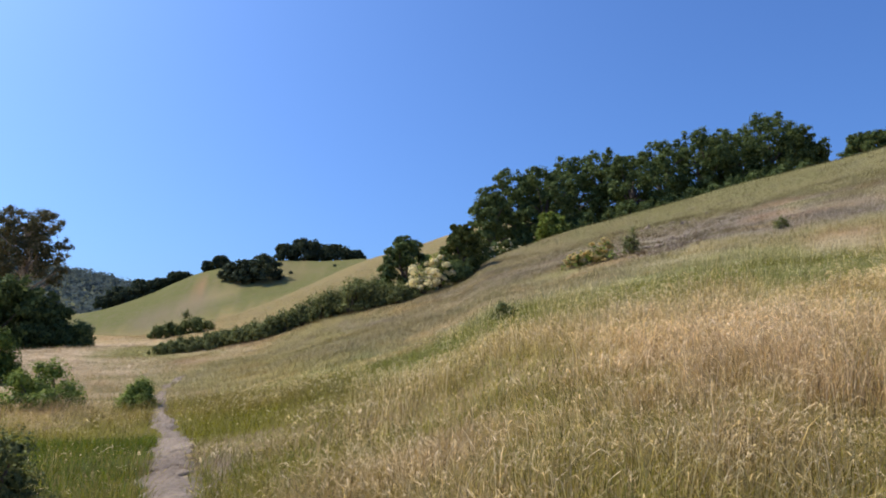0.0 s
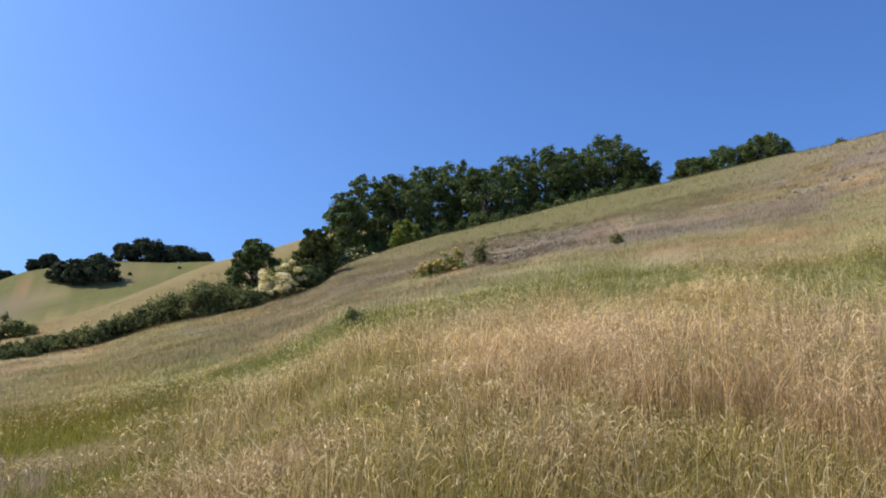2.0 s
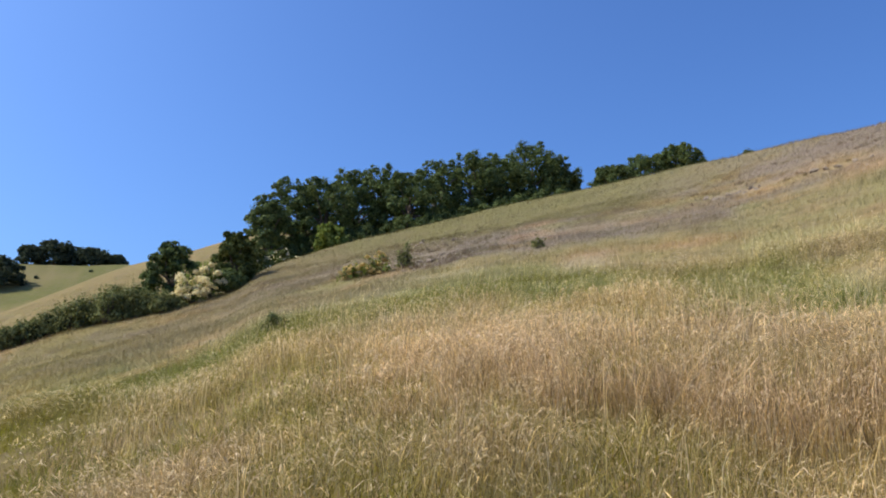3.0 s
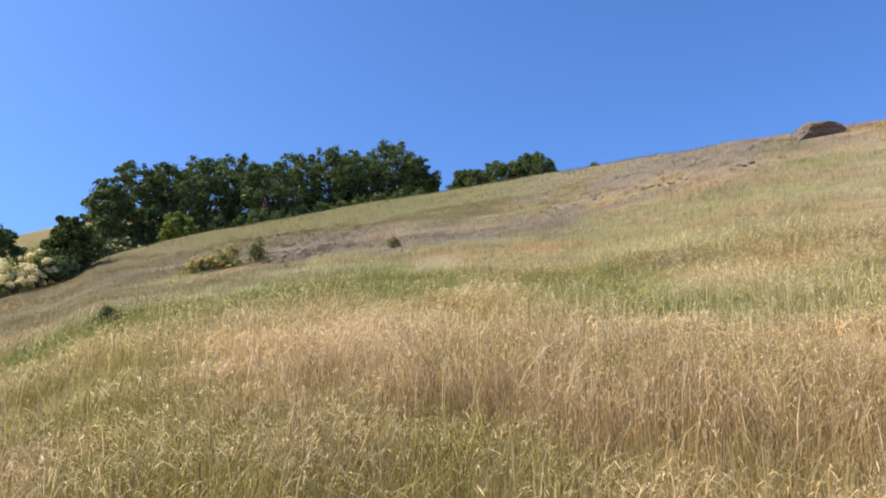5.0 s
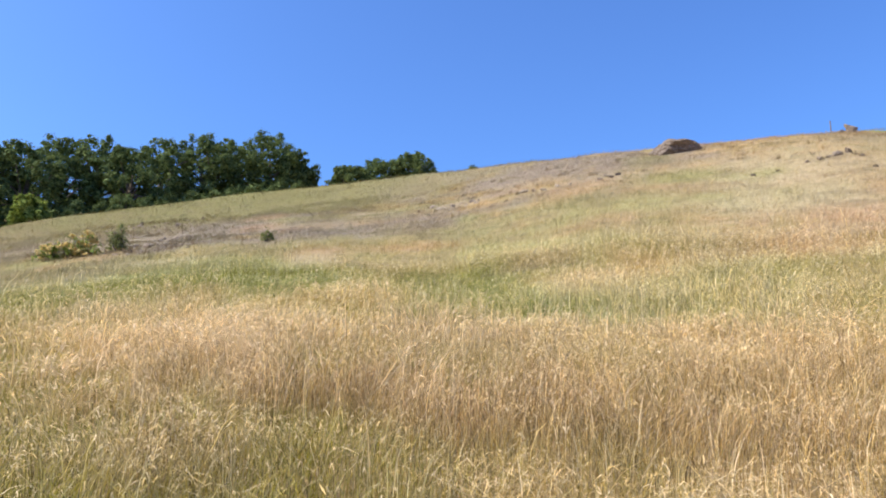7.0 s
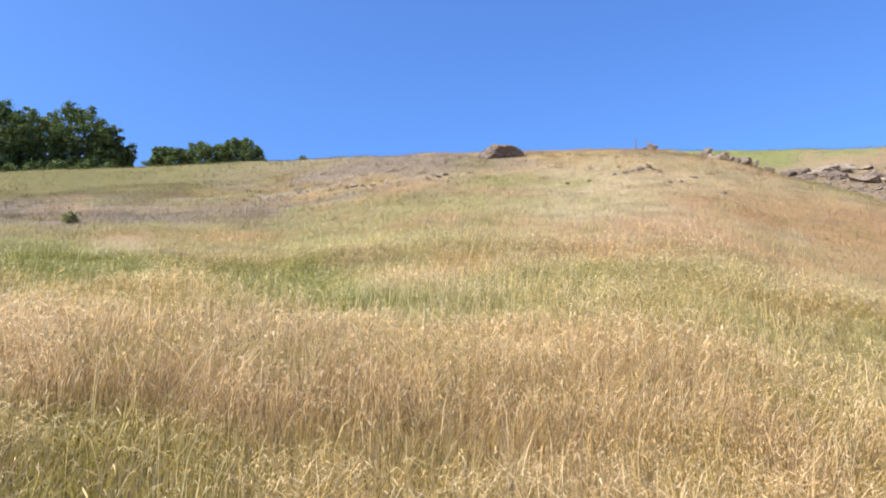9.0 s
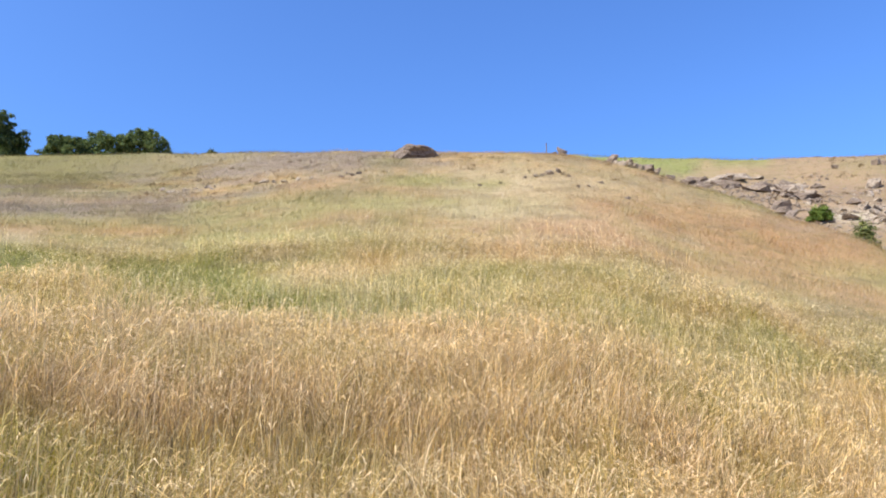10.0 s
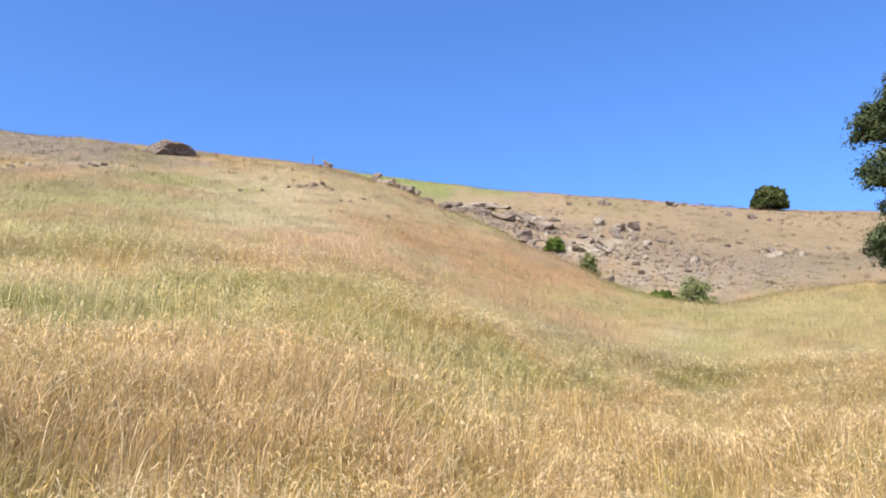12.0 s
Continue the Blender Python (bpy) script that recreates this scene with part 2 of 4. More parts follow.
def bark_material(name, a, c):
    m, k, b, out = material(name)
    p = k.node("ShaderNodeTexCoord").outputs["Object"]
    n = k.noise(5.0, 5.0, p, 0.7)
    k.wire(k.mix(k.ramp(n, 0.3, 0.7), a, c), b.inputs["Base Color"])
    b.inputs["Roughness"].default_value = 0.9
    k.wire(k.bump(n, 0.8, 0.05), b.inputs["Normal"])
    return m


def rock_material(name, a, c, lichen, scale=1.0):
    m, k, b, out = material(name)
    p = k.place()
    big, fine = k.noise(0.9 * scale, 5.0, p, 0.65), k.noise(7.0 * scale, 6.0, p, 0.7)
    rnd = k.node("ShaderNodeObjectInfo").outputs["Random"]
    col = k.mix(k.ramp(k.math("ADD", big, k.math("MULTIPLY", rnd, 0.25)), 0.4, 0.8), a, c)
    col = k.mix(k.ramp(fine, 0.42, 0.62, 0.0, 0.55), col, lichen)
    col = k.mix(k.ramp(k.noise(2.5 * scale, 5.0, p, 0.75), 0.5, 0.64, 0.0, 0.6), col, (0.085, 0.068, 0.056))
    k.wire(col, b.inputs["Base Color"])
    b.inputs["Roughness"].default_value = 0.9
    k.wire(k.bump(k.math("ADD", fine, k.math("MULTIPLY", big, 2.0)), 1.0, 0.2), b.inputs["Normal"])
    return m


def soil_material(name, a, c, pebble):
    m, k, b, out = material(name)
    p = k.place()
    big, fine = k.noise(0.8, 5.0, p, 0.65), k.noise(14.0, 5.0, p, 0.7)
    col = k.mix(k.ramp(big, 0.35, 0.65), a, c)
    col = k.mix(k.ramp(k.noise(3.2, 5.0, p, 0.7), 0.5, 0.62, 0.0, 0.75), col, pebble)
    col = k.mix(k.ramp(fine, 0.5, 0.68, 0.0, 0.7), col, pebble)
    k.wire(col, b.inputs["Base Color"])
    b.inputs["Roughness"].default_value = 0.95
    k.wire(k.bump(k.math("ADD", fine, big), 0.9, 0.06), b.inputs["Normal"])
    return m


M_GROUND = ground_material()
M_STALK = blade_material("grass_stalk", (0.58, 0.38, 0.12), (0.26, 0.255, 0.03), 0.12, (0.32, 1.3))
M_HEAD = blade_material("grass_head", (0.87, 0.69, 0.41), (0.57, 0.46, 0.18), 0.5, (0.66, 1.45))
M_STRAW = blade_material("pale_straw", (0.86, 0.67, 0.38), (0.44, 0.39, 0.12), 0.6, (0.65, 1.5), 0.5)
M_BLADE = blade_material("grass_blade", (0.31, 0.28, 0.04), (0.21, 0.22, 0.025), 0.4, (0.5, 1.15))
M_HILL = blade_material("hill_grass", (0.50, 0.38, 0.19), (0.25, 0.24, 0.095), 0.06, (0.62, 0.94), 0.35)
M_OAK = leaf_material("oak_leaves", (0.055, 0.085, 0.034), (0.165, 0.215, 0.078), 0.28)
M_SHRUB = leaf_material("shrub_leaves", (0.058, 0.082, 0.025), (0.17, 0.195, 0.062))
M_BRUSH = leaf_material("brush_leaves", (0.085, 0.105, 0.04), (0.25, 0.265, 0.10), 0.25, 1.2)
M_MID = leaf_material("bush_leaves", (0.055, 0.09, 0.018), (0.16, 0.21, 0.045))
M_FRESH = leaf_material("fresh_leaves", (0.10, 0.15, 0.03), (0.30, 0.36, 0.09), 0.3)
M_WILLOW = leaf_material("willow_leaves", (0.14, 0.165, 0.065), (0.31, 0.33, 0.15), 0.35)
# oak leaves for the far hill, tinted bluish to stand in for haze
M_HAZEOAK = leaf_material("hazed_oak_leaves", (0.042, 0.06, 0.04), (0.09, 0.115, 0.068), 0.26)
M_DOME = leaf_material("dome_oak_leaves", (0.045, 0.06, 0.022), (0.125, 0.145, 0.05))
M_GUM = leaf_material("gum_leaves", (0.065, 0.078, 0.04), (0.18, 0.155, 0.08), 0.3)
M_PINE = leaf_material("pine_needles", (0.05, 0.068, 0.036), (0.115, 0.14, 0.066), 0.2)
M_CREAM = leaf_material("cream_blossom", (0.78, 0.68, 0.38), (0.95, 0.88, 0.60), 0.4, 2.0)
M_YELLOW = leaf_material("yellow_blossom", (0.52, 0.40, 0.14), (0.84, 0.68, 0.34), 0.3, 2.0)
# the ridge's haze is painted in here: leaf greens lifted towards blue, little contrast
M_HAZEWOODS = leaf_material("far_woods", (0.09, 0.118, 0.118), (0.10, 0.13, 0.13), 0.42, 0.02)
M_BARK = bark_material("oak_bark", (0.07, 0.055, 0.045), (0.16, 0.13, 0.11))
M_GUMBARK = bark_material("gum_bark", (0.30, 0.24, 0.19), (0.48, 0.42, 0.36))
M_BOULDER = rock_material("boulder_rock", (0.13, 0.092, 0.072), (0.22, 0.165, 0.13), (0.31, 0.245, 0.185))
M_ROCK = rock_material("grey_rock", (0.17, 0.124, 0.092), (0.27, 0.206, 0.155), (0.43, 0.35, 0.275))
M_PALE = rock_material("pale_rock", (0.25, 0.188, 0.138), (0.36, 0.285, 0.212), (0.54, 0.455, 0.36))
M_SOIL = soil_material("trail_soil", (0.20, 0.15, 0.112), (0.31, 0.24, 0.182), (0.11, 0.083, 0.066))
M_POST = bark_material("weathered_post", (0.10, 0.08, 0.07), (0.20, 0.17, 0.15))

# ---------------------------------------------------------------- the land: how high the ground stands by bearing and range
# skyline of the slope at the trail, of the spur behind it, of the hill beyond and of the last ridge: bearing, rise in degrees, range
NEAR = [(-180, 1.0, 60), (-90, 0.5, 60), (-60, 1.0, 60), (-30, 1.7, 70), (-20.6, 2.1, 70), (-14, 3.0, 66), (-10, 4.2, 62), (-4, 5.6, 62),
        (1.5, 7.4, 64), (3.2, 9.0, 68), (6.6, 10.1, 78), (9.8, 11.1, 84), (14.2, 12.2, 90), (18.5, 13.1, 93), (22.7, 14.0, 95),
        (28.4, 14.9, 95), (38, 16.0, 85), (45.5, 16.7, 74), (52, 17.05, 66), (60, 16.98, 64), (66, 16.75, 62), (70, 16.45, 60), (75, 15.1, 58)]
NEAR += [(79, 13.15, 55), (83, 11.7, 52), (86, 10.0, 49), (88.5, 9.0, 46), (92, 7.0, 42), (95, 6.2, 40), (99, 5.2, 38), (105, 6.0, 40),
         (110, 6.2, 42), (140, 4.0, 50), (180, 1.0, 60)]
SPUR = [(-180, 1.5, 200), (-60, 2.0, 150), (-30, 2.6, 135), (-22, 2.9, 130), (-18, 4.0, 132), (-15, 5.0, 135), (-12.6, 5.9, 138), (-9.8, 7.3, 142),
        (-6.5, 8.9, 146), (-3.8, 9.6, 150), (1.6, 11.4, 155), (6, 12.2, 160), (10, 11.6, 165), (20, 12.4, 170), (30, 14.0, 165), (45, 15.8, 150)]
SPUR += [(60, 16.2, 130), (66, 16.2, 120), (70, 15.95, 112), (75, 15.4, 106), (80, 15.05, 102), (84, 14.5, 100), (88.7, 14.1, 98), (93, 13.6, 98), (97, 13.0, 100),
         (102.5, 12.1, 103), (110, 11.0, 106), (130, 8.0, 130), (180, 1.5, 200)]
HILL = [(-180, 3.0), (-60, 3.0), (-35, 3.5), (-27, 4.2), (-24.6, 4.9), (-22, 6.0), (-19.3, 7.4), (-17.8, 8.1), (-13.1, 8.9), (-10, 8.8), (-6.5, 9.0), (0, 9.5),
        (10, 10.0), (30, 11.0), (60, 12.0), (110, 9.0), (140, 6.0), (180, 3.0)]
RIDGE = [(-180, 6.0), (-60, 8.0), (-40, 8.0), (-27.8, 7.1), (-25.6, 6.8), (-22.9, 6.1), (-19, 5.2), (-10, 5.0), (110, 5.0), (180, 6.0)]
STEP = 0.5
BEARINGS = np.arange(-180, 180, STEP)


def by_bearing(rows, column, blur):
    """A table over all bearings, smoothed round the circle."""
    v = np.interp(BEARINGS, [r[0] for r in rows], [r[column] for r in rows])
    w = np.exp(-0.5 * (np.arange(-12, 13) * STEP / blur) ** 2)
    return np.convolve(np.concatenate([v[-12:], v, v[:12]]), w / w.sum(), "same")[12:-12]


def grade(rows, blur):
    return np.tan(np.radians(by_bearing(rows, 1, blur)))


T1, C1 = grade(NEAR, 0.9), by_bearing(NEAR, 2, 2.0)
T2, C2 = grade(SPUR, 0.9), by_bearing(SPUR, 2, 2.0)
T3, C3 = grade(HILL, 0.9), np.full(len(BEARINGS), 270.0)
T4, C4 = grade(RIDGE, 1.2), np.full(len(BEARINGS), 950.0)
RANGES = np.concatenate([[0.0], np.geomspace(0.8, 4200, 260)])


def pchip(xs, ys, q):
    """Smooth, monotone interpolation through knots."""
    h, d = np.diff(xs), np.diff(ys) / np.diff(xs)
    m = np.zeros(len(xs))
    same = d[:-1] * d[1:] > 0
    w1, w2 = 2 * h[1:] + h[:-1], h[1:] + 2 * h[:-1]
    m[1:-1][same] = ((w1 + w2)[same]) / (w1[same] / d[:-1][same] + w2[same] / d[1:][same])
    m[0], m[-1] = d[0], d[-1]
    i = np.clip(np.searchsorted(xs, q) - 1, 0, len(h) - 1)
    t = (q - xs[i]) / h[i]
    return (ys[i] * (1 + 2 * t) * (1 - t) ** 2 + h[i] * m[i] * t * (1 - t) ** 2
            + ys[i + 1] * t * t * (3 - 2 * t) + h[i] * m[i + 1] * t * t * (t - 1))


def land_table():
    z = np.zeros((len(BEARINGS), len(RANGES)))
    share = np.array([0.0, 0.06, 0.2, 0.36, 0.67])
    flat, steep = np.array([1.65, 1.7, 1.9, 1.8, 1.2]), np.array([1.65, 2.3, 3.3, 3.2, 1.9])
    for i, b in enumerate(BEARINGS):
        k = np.interp(b, [-180, 0, 40, 85, 110, 180], [0, 0, 1, 1, 0.6, 0])
        sag = flat * (1 - k) + steep * k
        r = list(share * C1[i]) + [C1[i]]
        h = [EYE + T1[i] * share[j] * C1[i] - sag[j] for j in range(5)] + [EYE + T1[i] * C1[i]]
        dip = C1[i] * 1.16
        r += [dip, (dip + C2[i]) / 2, C2[i]]
        h += [EYE + (T1[i] - 0.012) * dip, EYE + (T1[i] * 0.45 + T2[i] * 0.55 - 0.004) * (dip + C2[i]) / 2, EYE + T2[i] * C2[i]]
        low = min(T2[i], T3[i])
        r += [C2[i] * 1.2, (C2[i] * 1.2 + C3[i]) / 2, C3[i], C3[i] * 1.3, C4[i], 1500.0, 4300.0]
        h += [EYE + (low - 0.02) * C2[i] * 1.2, EYE + (low * 0.5 + T3[i] * 0.5 - 0.01) * (C2[i] * 1.2 + C3[i]) / 2, EYE + T3[i] * C3[i],
              EYE + (T3[i] - 0.035) * C3[i] * 1.3, EYE + T4[i] * C4[i], EYE + T4[i] * 1100, 30.0]
        z[i] = pchip(np.array(r), np.array(h), np.minimum(RANGES, 4290))
    return z


LAND = land_table()


def rough(x, y):
    """Small swells of the ground, none underfoot."""
    r = np.hypot(x, y)
    s = 0.10 * np.sin(x * 0.31 + 1.3 * np.sin(y * 0.17)) * np.cos(y * 0.27 + 0.7) + 0.05 * np.sin(x * 0.9 + y * 0.6) * np.sin(y * 1.1 - x * 0.4)
    s = s + 0.35 * np.sin(x * 0.083 + 2.0) * np.sin(y * 0.071 + x * 0.03) * np.clip((r - 45) / 60, 0, 1)
    return s * np.clip((r - 2) / 10, 0, 1)


def height(x, y):
    """Height of the ground at (x, y); takes numbers or arrays."""
    x, y = np.asarray(x, float), np.asarray(y, float)
    r = np.hypot(x, y)
    b = (np.degrees(np.arctan2(x, y)) + 180) / STEP
    i0 = np.floor(b).astype(int)
    u = b - i0
    i0, i1 = i0 % len(BEARINGS), (i0 + 1) % len(BEARINGS)
    j = np.clip(np.searchsorted(RANGES, r) - 1, 0, len(RANGES) - 2)
    v = np.clip((r - RANGES[j]) / (RANGES[j + 1] - RANGES[j]), 0, 1)
    z = (LAND[i0, j] * (1 - u) + LAND[i1, j] * u) * (1 - v) + (LAND[i0, j + 1] * (1 - u) + LAND[i1, j + 1] * u) * v
    return z + rough(x, y)


def spot(bearing, far, lift=0.0):
    """A point on the ground at a bearing (degrees, right of north) and a range in metres."""
    x, y = far * math.sin(radians(bearing)), far * math.cos(radians(bearing))
    return Vector((x, y, float(height(x, y)) + lift))


# ---------------------------------------------------------------- mesh helpers
def mesh_of(name, verts, faces, mats=(), slots=None, smooth=False):
    me = bpy.data.meshes.new(name)
    verts = np.asarray(verts, np.float32).reshape(-1, 3)
    if isinstance(faces, np.ndarray):
        n, k = faces.shape
        me.vertices.add(len(verts))
        me.vertices.foreach_set("co", verts.ravel())
        me.loops.add(n * k)
        me.loops.foreach_set("vertex_index", faces.astype(np.int32).ravel())
        me.polygons.add(n)
        me.polygons.foreach_set("loop_start", np.arange(0, n * k, k, dtype=np.int32))
        me.polygons.foreach_set("loop_total", np.full(n, k, np.int32))
    else:
        me.from_pydata([tuple(v) for v in verts], [], faces)
    for m in mats:
        me.materials.append(m)
    if slots is not None:
        me.polygons.foreach_set("material_index", np.asarray(slots, np.int32))
    me.update(calc_edges=True)
    if smooth:
        me.polygons.foreach_set("use_smooth", np.ones(len(me.polygons), bool))
    return me


def part(name, me, parent, label=""):
    ob = new(name, me)
    ob.parent = parent
    return tagged(ob, label=label)


def tube(path, radii, sides=7):
    """A tapered, bent tube through points: vertices and quads."""
    path = [Vector(p) for p in path]
    vs, fs = [], []
    for i, p in enumerate(path):
        d = (path[min(i + 1, len(path) - 1)] - path[max(i - 1, 0)]).normalized()
        side = d.cross(Vector((0.31, 0.9, 0.2))).normalized()
        up = side.cross(d)
        for s in range(sides):
            a = 2 * math.pi * s / sides
            vs.append(p + (side * math.cos(a) + up * math.sin(a)) * radii[i])
    for i in range(len(path) - 1):
        for s in range(sides):
            t = (s + 1) % sides
            fs.append((i * sides + s, i * sides + t, (i + 1) * sides + t, (i + 1) * sides + s))
    fs.append(tuple(range(sides))[::-1])
    fs.append(tuple((len(path) - 1) * sides + s for s in range(sides)))
    return vs, fs


def join(pieces):
    vs, fs = [], []
    for v, f in pieces:
        n = len(vs)
        vs += list(v)
        fs += [tuple(i + n for i in q) for q in f]
    return vs, fs


def leaf_cards(centres, normals, size, rg, long=1.5):
    """One bent leaf clump of two triangles at each centre, facing roughly along its normal."""
    n = len(centres)
    nrm = normals + rg.normal(0, 0.33, (n, 3))
    nrm /= np.linalg.norm(nrm, axis=1)[:, None] + 1e-9
    a = np.cross(nrm, rg.normal(0, 1, (n, 3)))
    a /= np.linalg.norm(a, axis=1)[:, None] + 1e-9
    b = np.cross(nrm, a)
    s = (size * rg.uniform(0.55, 1.35, n))[:, None]
    v = np.stack([centres - a * s * long * 0.5, centres - b * s * 0.5 + nrm * s * 0.15, centres + a * s * long * 0.5, centres + b * s * 0.5 + nrm * s * 0.15], 1).reshape(-1, 3)
    i = np.arange(n)[:, None] * 4
    return v, np.concatenate([i + np.array([[0, 1, 2]]), i + np.array([[0, 2, 3]])], 0)


def lobes_crown(lobes, leaves, size, rg, fill=0.25, squash=0.8, long=1.5, inner=1.0):
    """Leaf clumps spread over the skins of many lobes (centre, radius), some inside, those larger by a factor."""
    vol = np.array([l[1] ** 2 for l in lobes])
    cs, ns, big = [], [], []
    for (c, r), share in zip(lobes, vol / vol.sum()):
        n = max(6, int(leaves * share))
        d = rg.normal(0, 1, (n, 3))
        d /= np.linalg.norm(d, axis=1)[:, None]
        d[:, 2] = np.where(d[:, 2] < -0.75, -d[:, 2], d[:, 2])
        knobs = rg.normal(0, 1, (7, 3))
        knobs /= np.linalg.norm(knobs, axis=1)[:, None]
        r = r * (0.70 + 0.42 * np.clip((d @ knobs.T).max(1), 0, 1) ** 4)
        deep = rg.random(n) < fill
        rad = r * np.where(deep, rg.uniform(0.3, 0.8, n), rg.uniform(0.85, 1.12, n))
        big.append(np.where(deep, inner, 1.0))
        cs.append(np.array(c) + d * rad[:, None] * np.array([1, 1, squash]))
        ns.append(d + np.array([0, 0, 0.35]))
    return leaf_cards(np.concatenate(cs), np.concatenate(ns), size * np.concatenate(big), rg, long)


def puffs(lobes, rg, count=5, small=(0.30, 0.48), top=1e9):
    """Each lobe with smaller ones budding from its upper and outer side."""
    out = []
    for c, r in lobes:
        out.append((c, r * 0.86))
        away = np.array([c[0], c[1], 0.0])
        away /= np.linalg.norm(away) + 0.3
        for _ in range(count):
            d = rg.normal(0, 0.8, 3) + away * 0.7 + np.array([0, 0, 0.5])
            d /= np.linalg.norm(d)
            p, q = np.array(c) + d * r * rg.uniform(0.72, 0.98), r * rg.uniform(*small)
            out.append(((p[0], p[1], min(p[2], top - 0.85 * q)), q))
    return out


# ---------------------------------------------------------------- ground
def build_ground():
    rs = RANGES[1::2]
    b = np.radians(BEARINGS)
    x, y = np.sin(b)[:, None] * rs[None], np.cos(b)[:, None] * rs[None]
    v = np.stack([x, y, height(x, y)], -1).reshape(-1, 3)
    v = np.concatenate([v, [[0, 0, float(height(0, 0))]]])
    n, m = len(b), len(rs)
    i, j = np.meshgrid(np.arange(n), np.arange(m - 1), indexing="ij")
    i2 = (i + 1) % n
    q = np.stack([i * m + j, i * m + j + 1, i2 * m + j + 1, i2 * m + j], -1).reshape(-1, 4)
    k = np.arange(n)
    fan = np.stack([np.full(n, n * m), k * m, ((k + 1) % n) * m, ((k + 1) % n) * m], -1)
    tri = np.concatenate([q[:, [0, 1, 2]], q[:, [0, 2, 3]], fan[:, :3]])[:, ::-1].copy()
    me = mesh_of("ground", v, tri, (M_GROUND,), smooth=True)
    dye(me, sward(v[:, 0], v[:, 1]))
    tagged(new("ground", me), "dry grassy hillside ground under the meadow", "ground", kind="structure")


build_ground()


# ---------------------------------------------------------------- the trail
def trail_line():
    """The trail's middle as points: it comes from behind, passes underfoot and winds up the valley."""
    knots = [(-4, -30), (-1.5, -14), (0.2, -4), (-0.4, 1.0), (-1.9, 5.6), (-3.25, 9.5), (-4.1, 11.7), (-4.75, 13.6), (-5.95, 16.7), (-7.35, 19.8), (-9.7, 25.8), (-11.7, 32), (-12.6, 36)]
    s = np.arange(len(knots), dtype=float)
    q = np.linspace(0, len(knots) - 1, 320)
    return np.stack([pchip(s, np.array([k[0] for k in knots], float), q), pchip(s, np.array([k[1] for k in knots], float), q)], 1)


TRAIL = trail_line()


def off_trail(x, y):
    """Distance from the trail's middle."""
    d = np.full(len(x), 1e9)
    for px, py in TRAIL:
        d = np.minimum(d, (x - px) ** 2 + (y - py) ** 2)
    return np.sqrt(d)


def build_trail():
    n, cols = len(TRAIL), 13
    d = np.gradient(TRAIL, axis=0)
    d /= np.linalg.norm(d, axis=1)[:, None]
    side = np.stack([d[:, 1], -d[:, 0]], 1)
    i = np.arange(n)
    taper = np.clip(1.42 - np.hypot(*TRAIL.T) / 27, 0.5, 1.15)
    nibble = rng.normal(0, 1, (2, n))
    nibble = (nibble + np.roll(nibble, 1, 1) + np.roll(nibble, 2, 1)) / 3
    left = (0.40 + 0.11 * np.sin(i * 0.31) + 0.08 * np.sin(i * 0.83 + 1) + 0.09 * nibble[0]) * taper
    right = (0.40 + 0.10 * np.sin(i * 0.27 + 2) + 0.09 * np.sin(i * 0.71) + 0.09 * nibble[1]) * taper
    u = np.linspace(-1, 1, cols)
    wide = np.where(u[None] < 0, u[None] * left[:, None], u[None] * right[:, None])
    xy = TRAIL[:, None] + side[:, None] * wide[..., None]
    z = height(xy[..., 0], xy[..., 1]) + 0.05 * (1 - u[None] ** 4) - 0.012 + (0.09 * (drift(xy[..., 0], xy[..., 1], 0.5) - 0.5) + 0.06 * (drift(xy[..., 0], xy[..., 1], 0.17) - 0.5)) * (1 - u[None] ** 2) + rng.normal(0, 0.012, (n, cols))
    v = np.concatenate([xy, z[..., None]], -1).reshape(-1, 3)
    a, b = np.meshgrid(np.arange(n - 1), np.arange(cols - 1), indexing="ij")
    q = np.stack([a * cols + b, a * cols + b + 1, (a + 1) * cols + b + 1, (a + 1) * cols + b], -1).reshape(-1, 4)
    ob = new("path", mesh_of("path", v, q, (M_SOIL,), smooth=True))
    tagged(ob, "narrow bare earth trail worn through the meadow", "path", kind="structure")


build_trail()


# ---------------------------------------------------------------- trees and shrubs
def bend(a, b, sag, rg, n=4):
    a, b = Vector(a), Vector(b)
    wob = Vector(rg.normal(0, 1, 3)) * (b - a).length * 0.07
    return [a.lerp(b, i / n) + wob * math.sin(math.pi * i / n) + Vector((0, 0, sag * math.sin(math.pi * i / n))) for i in range(n + 1)]


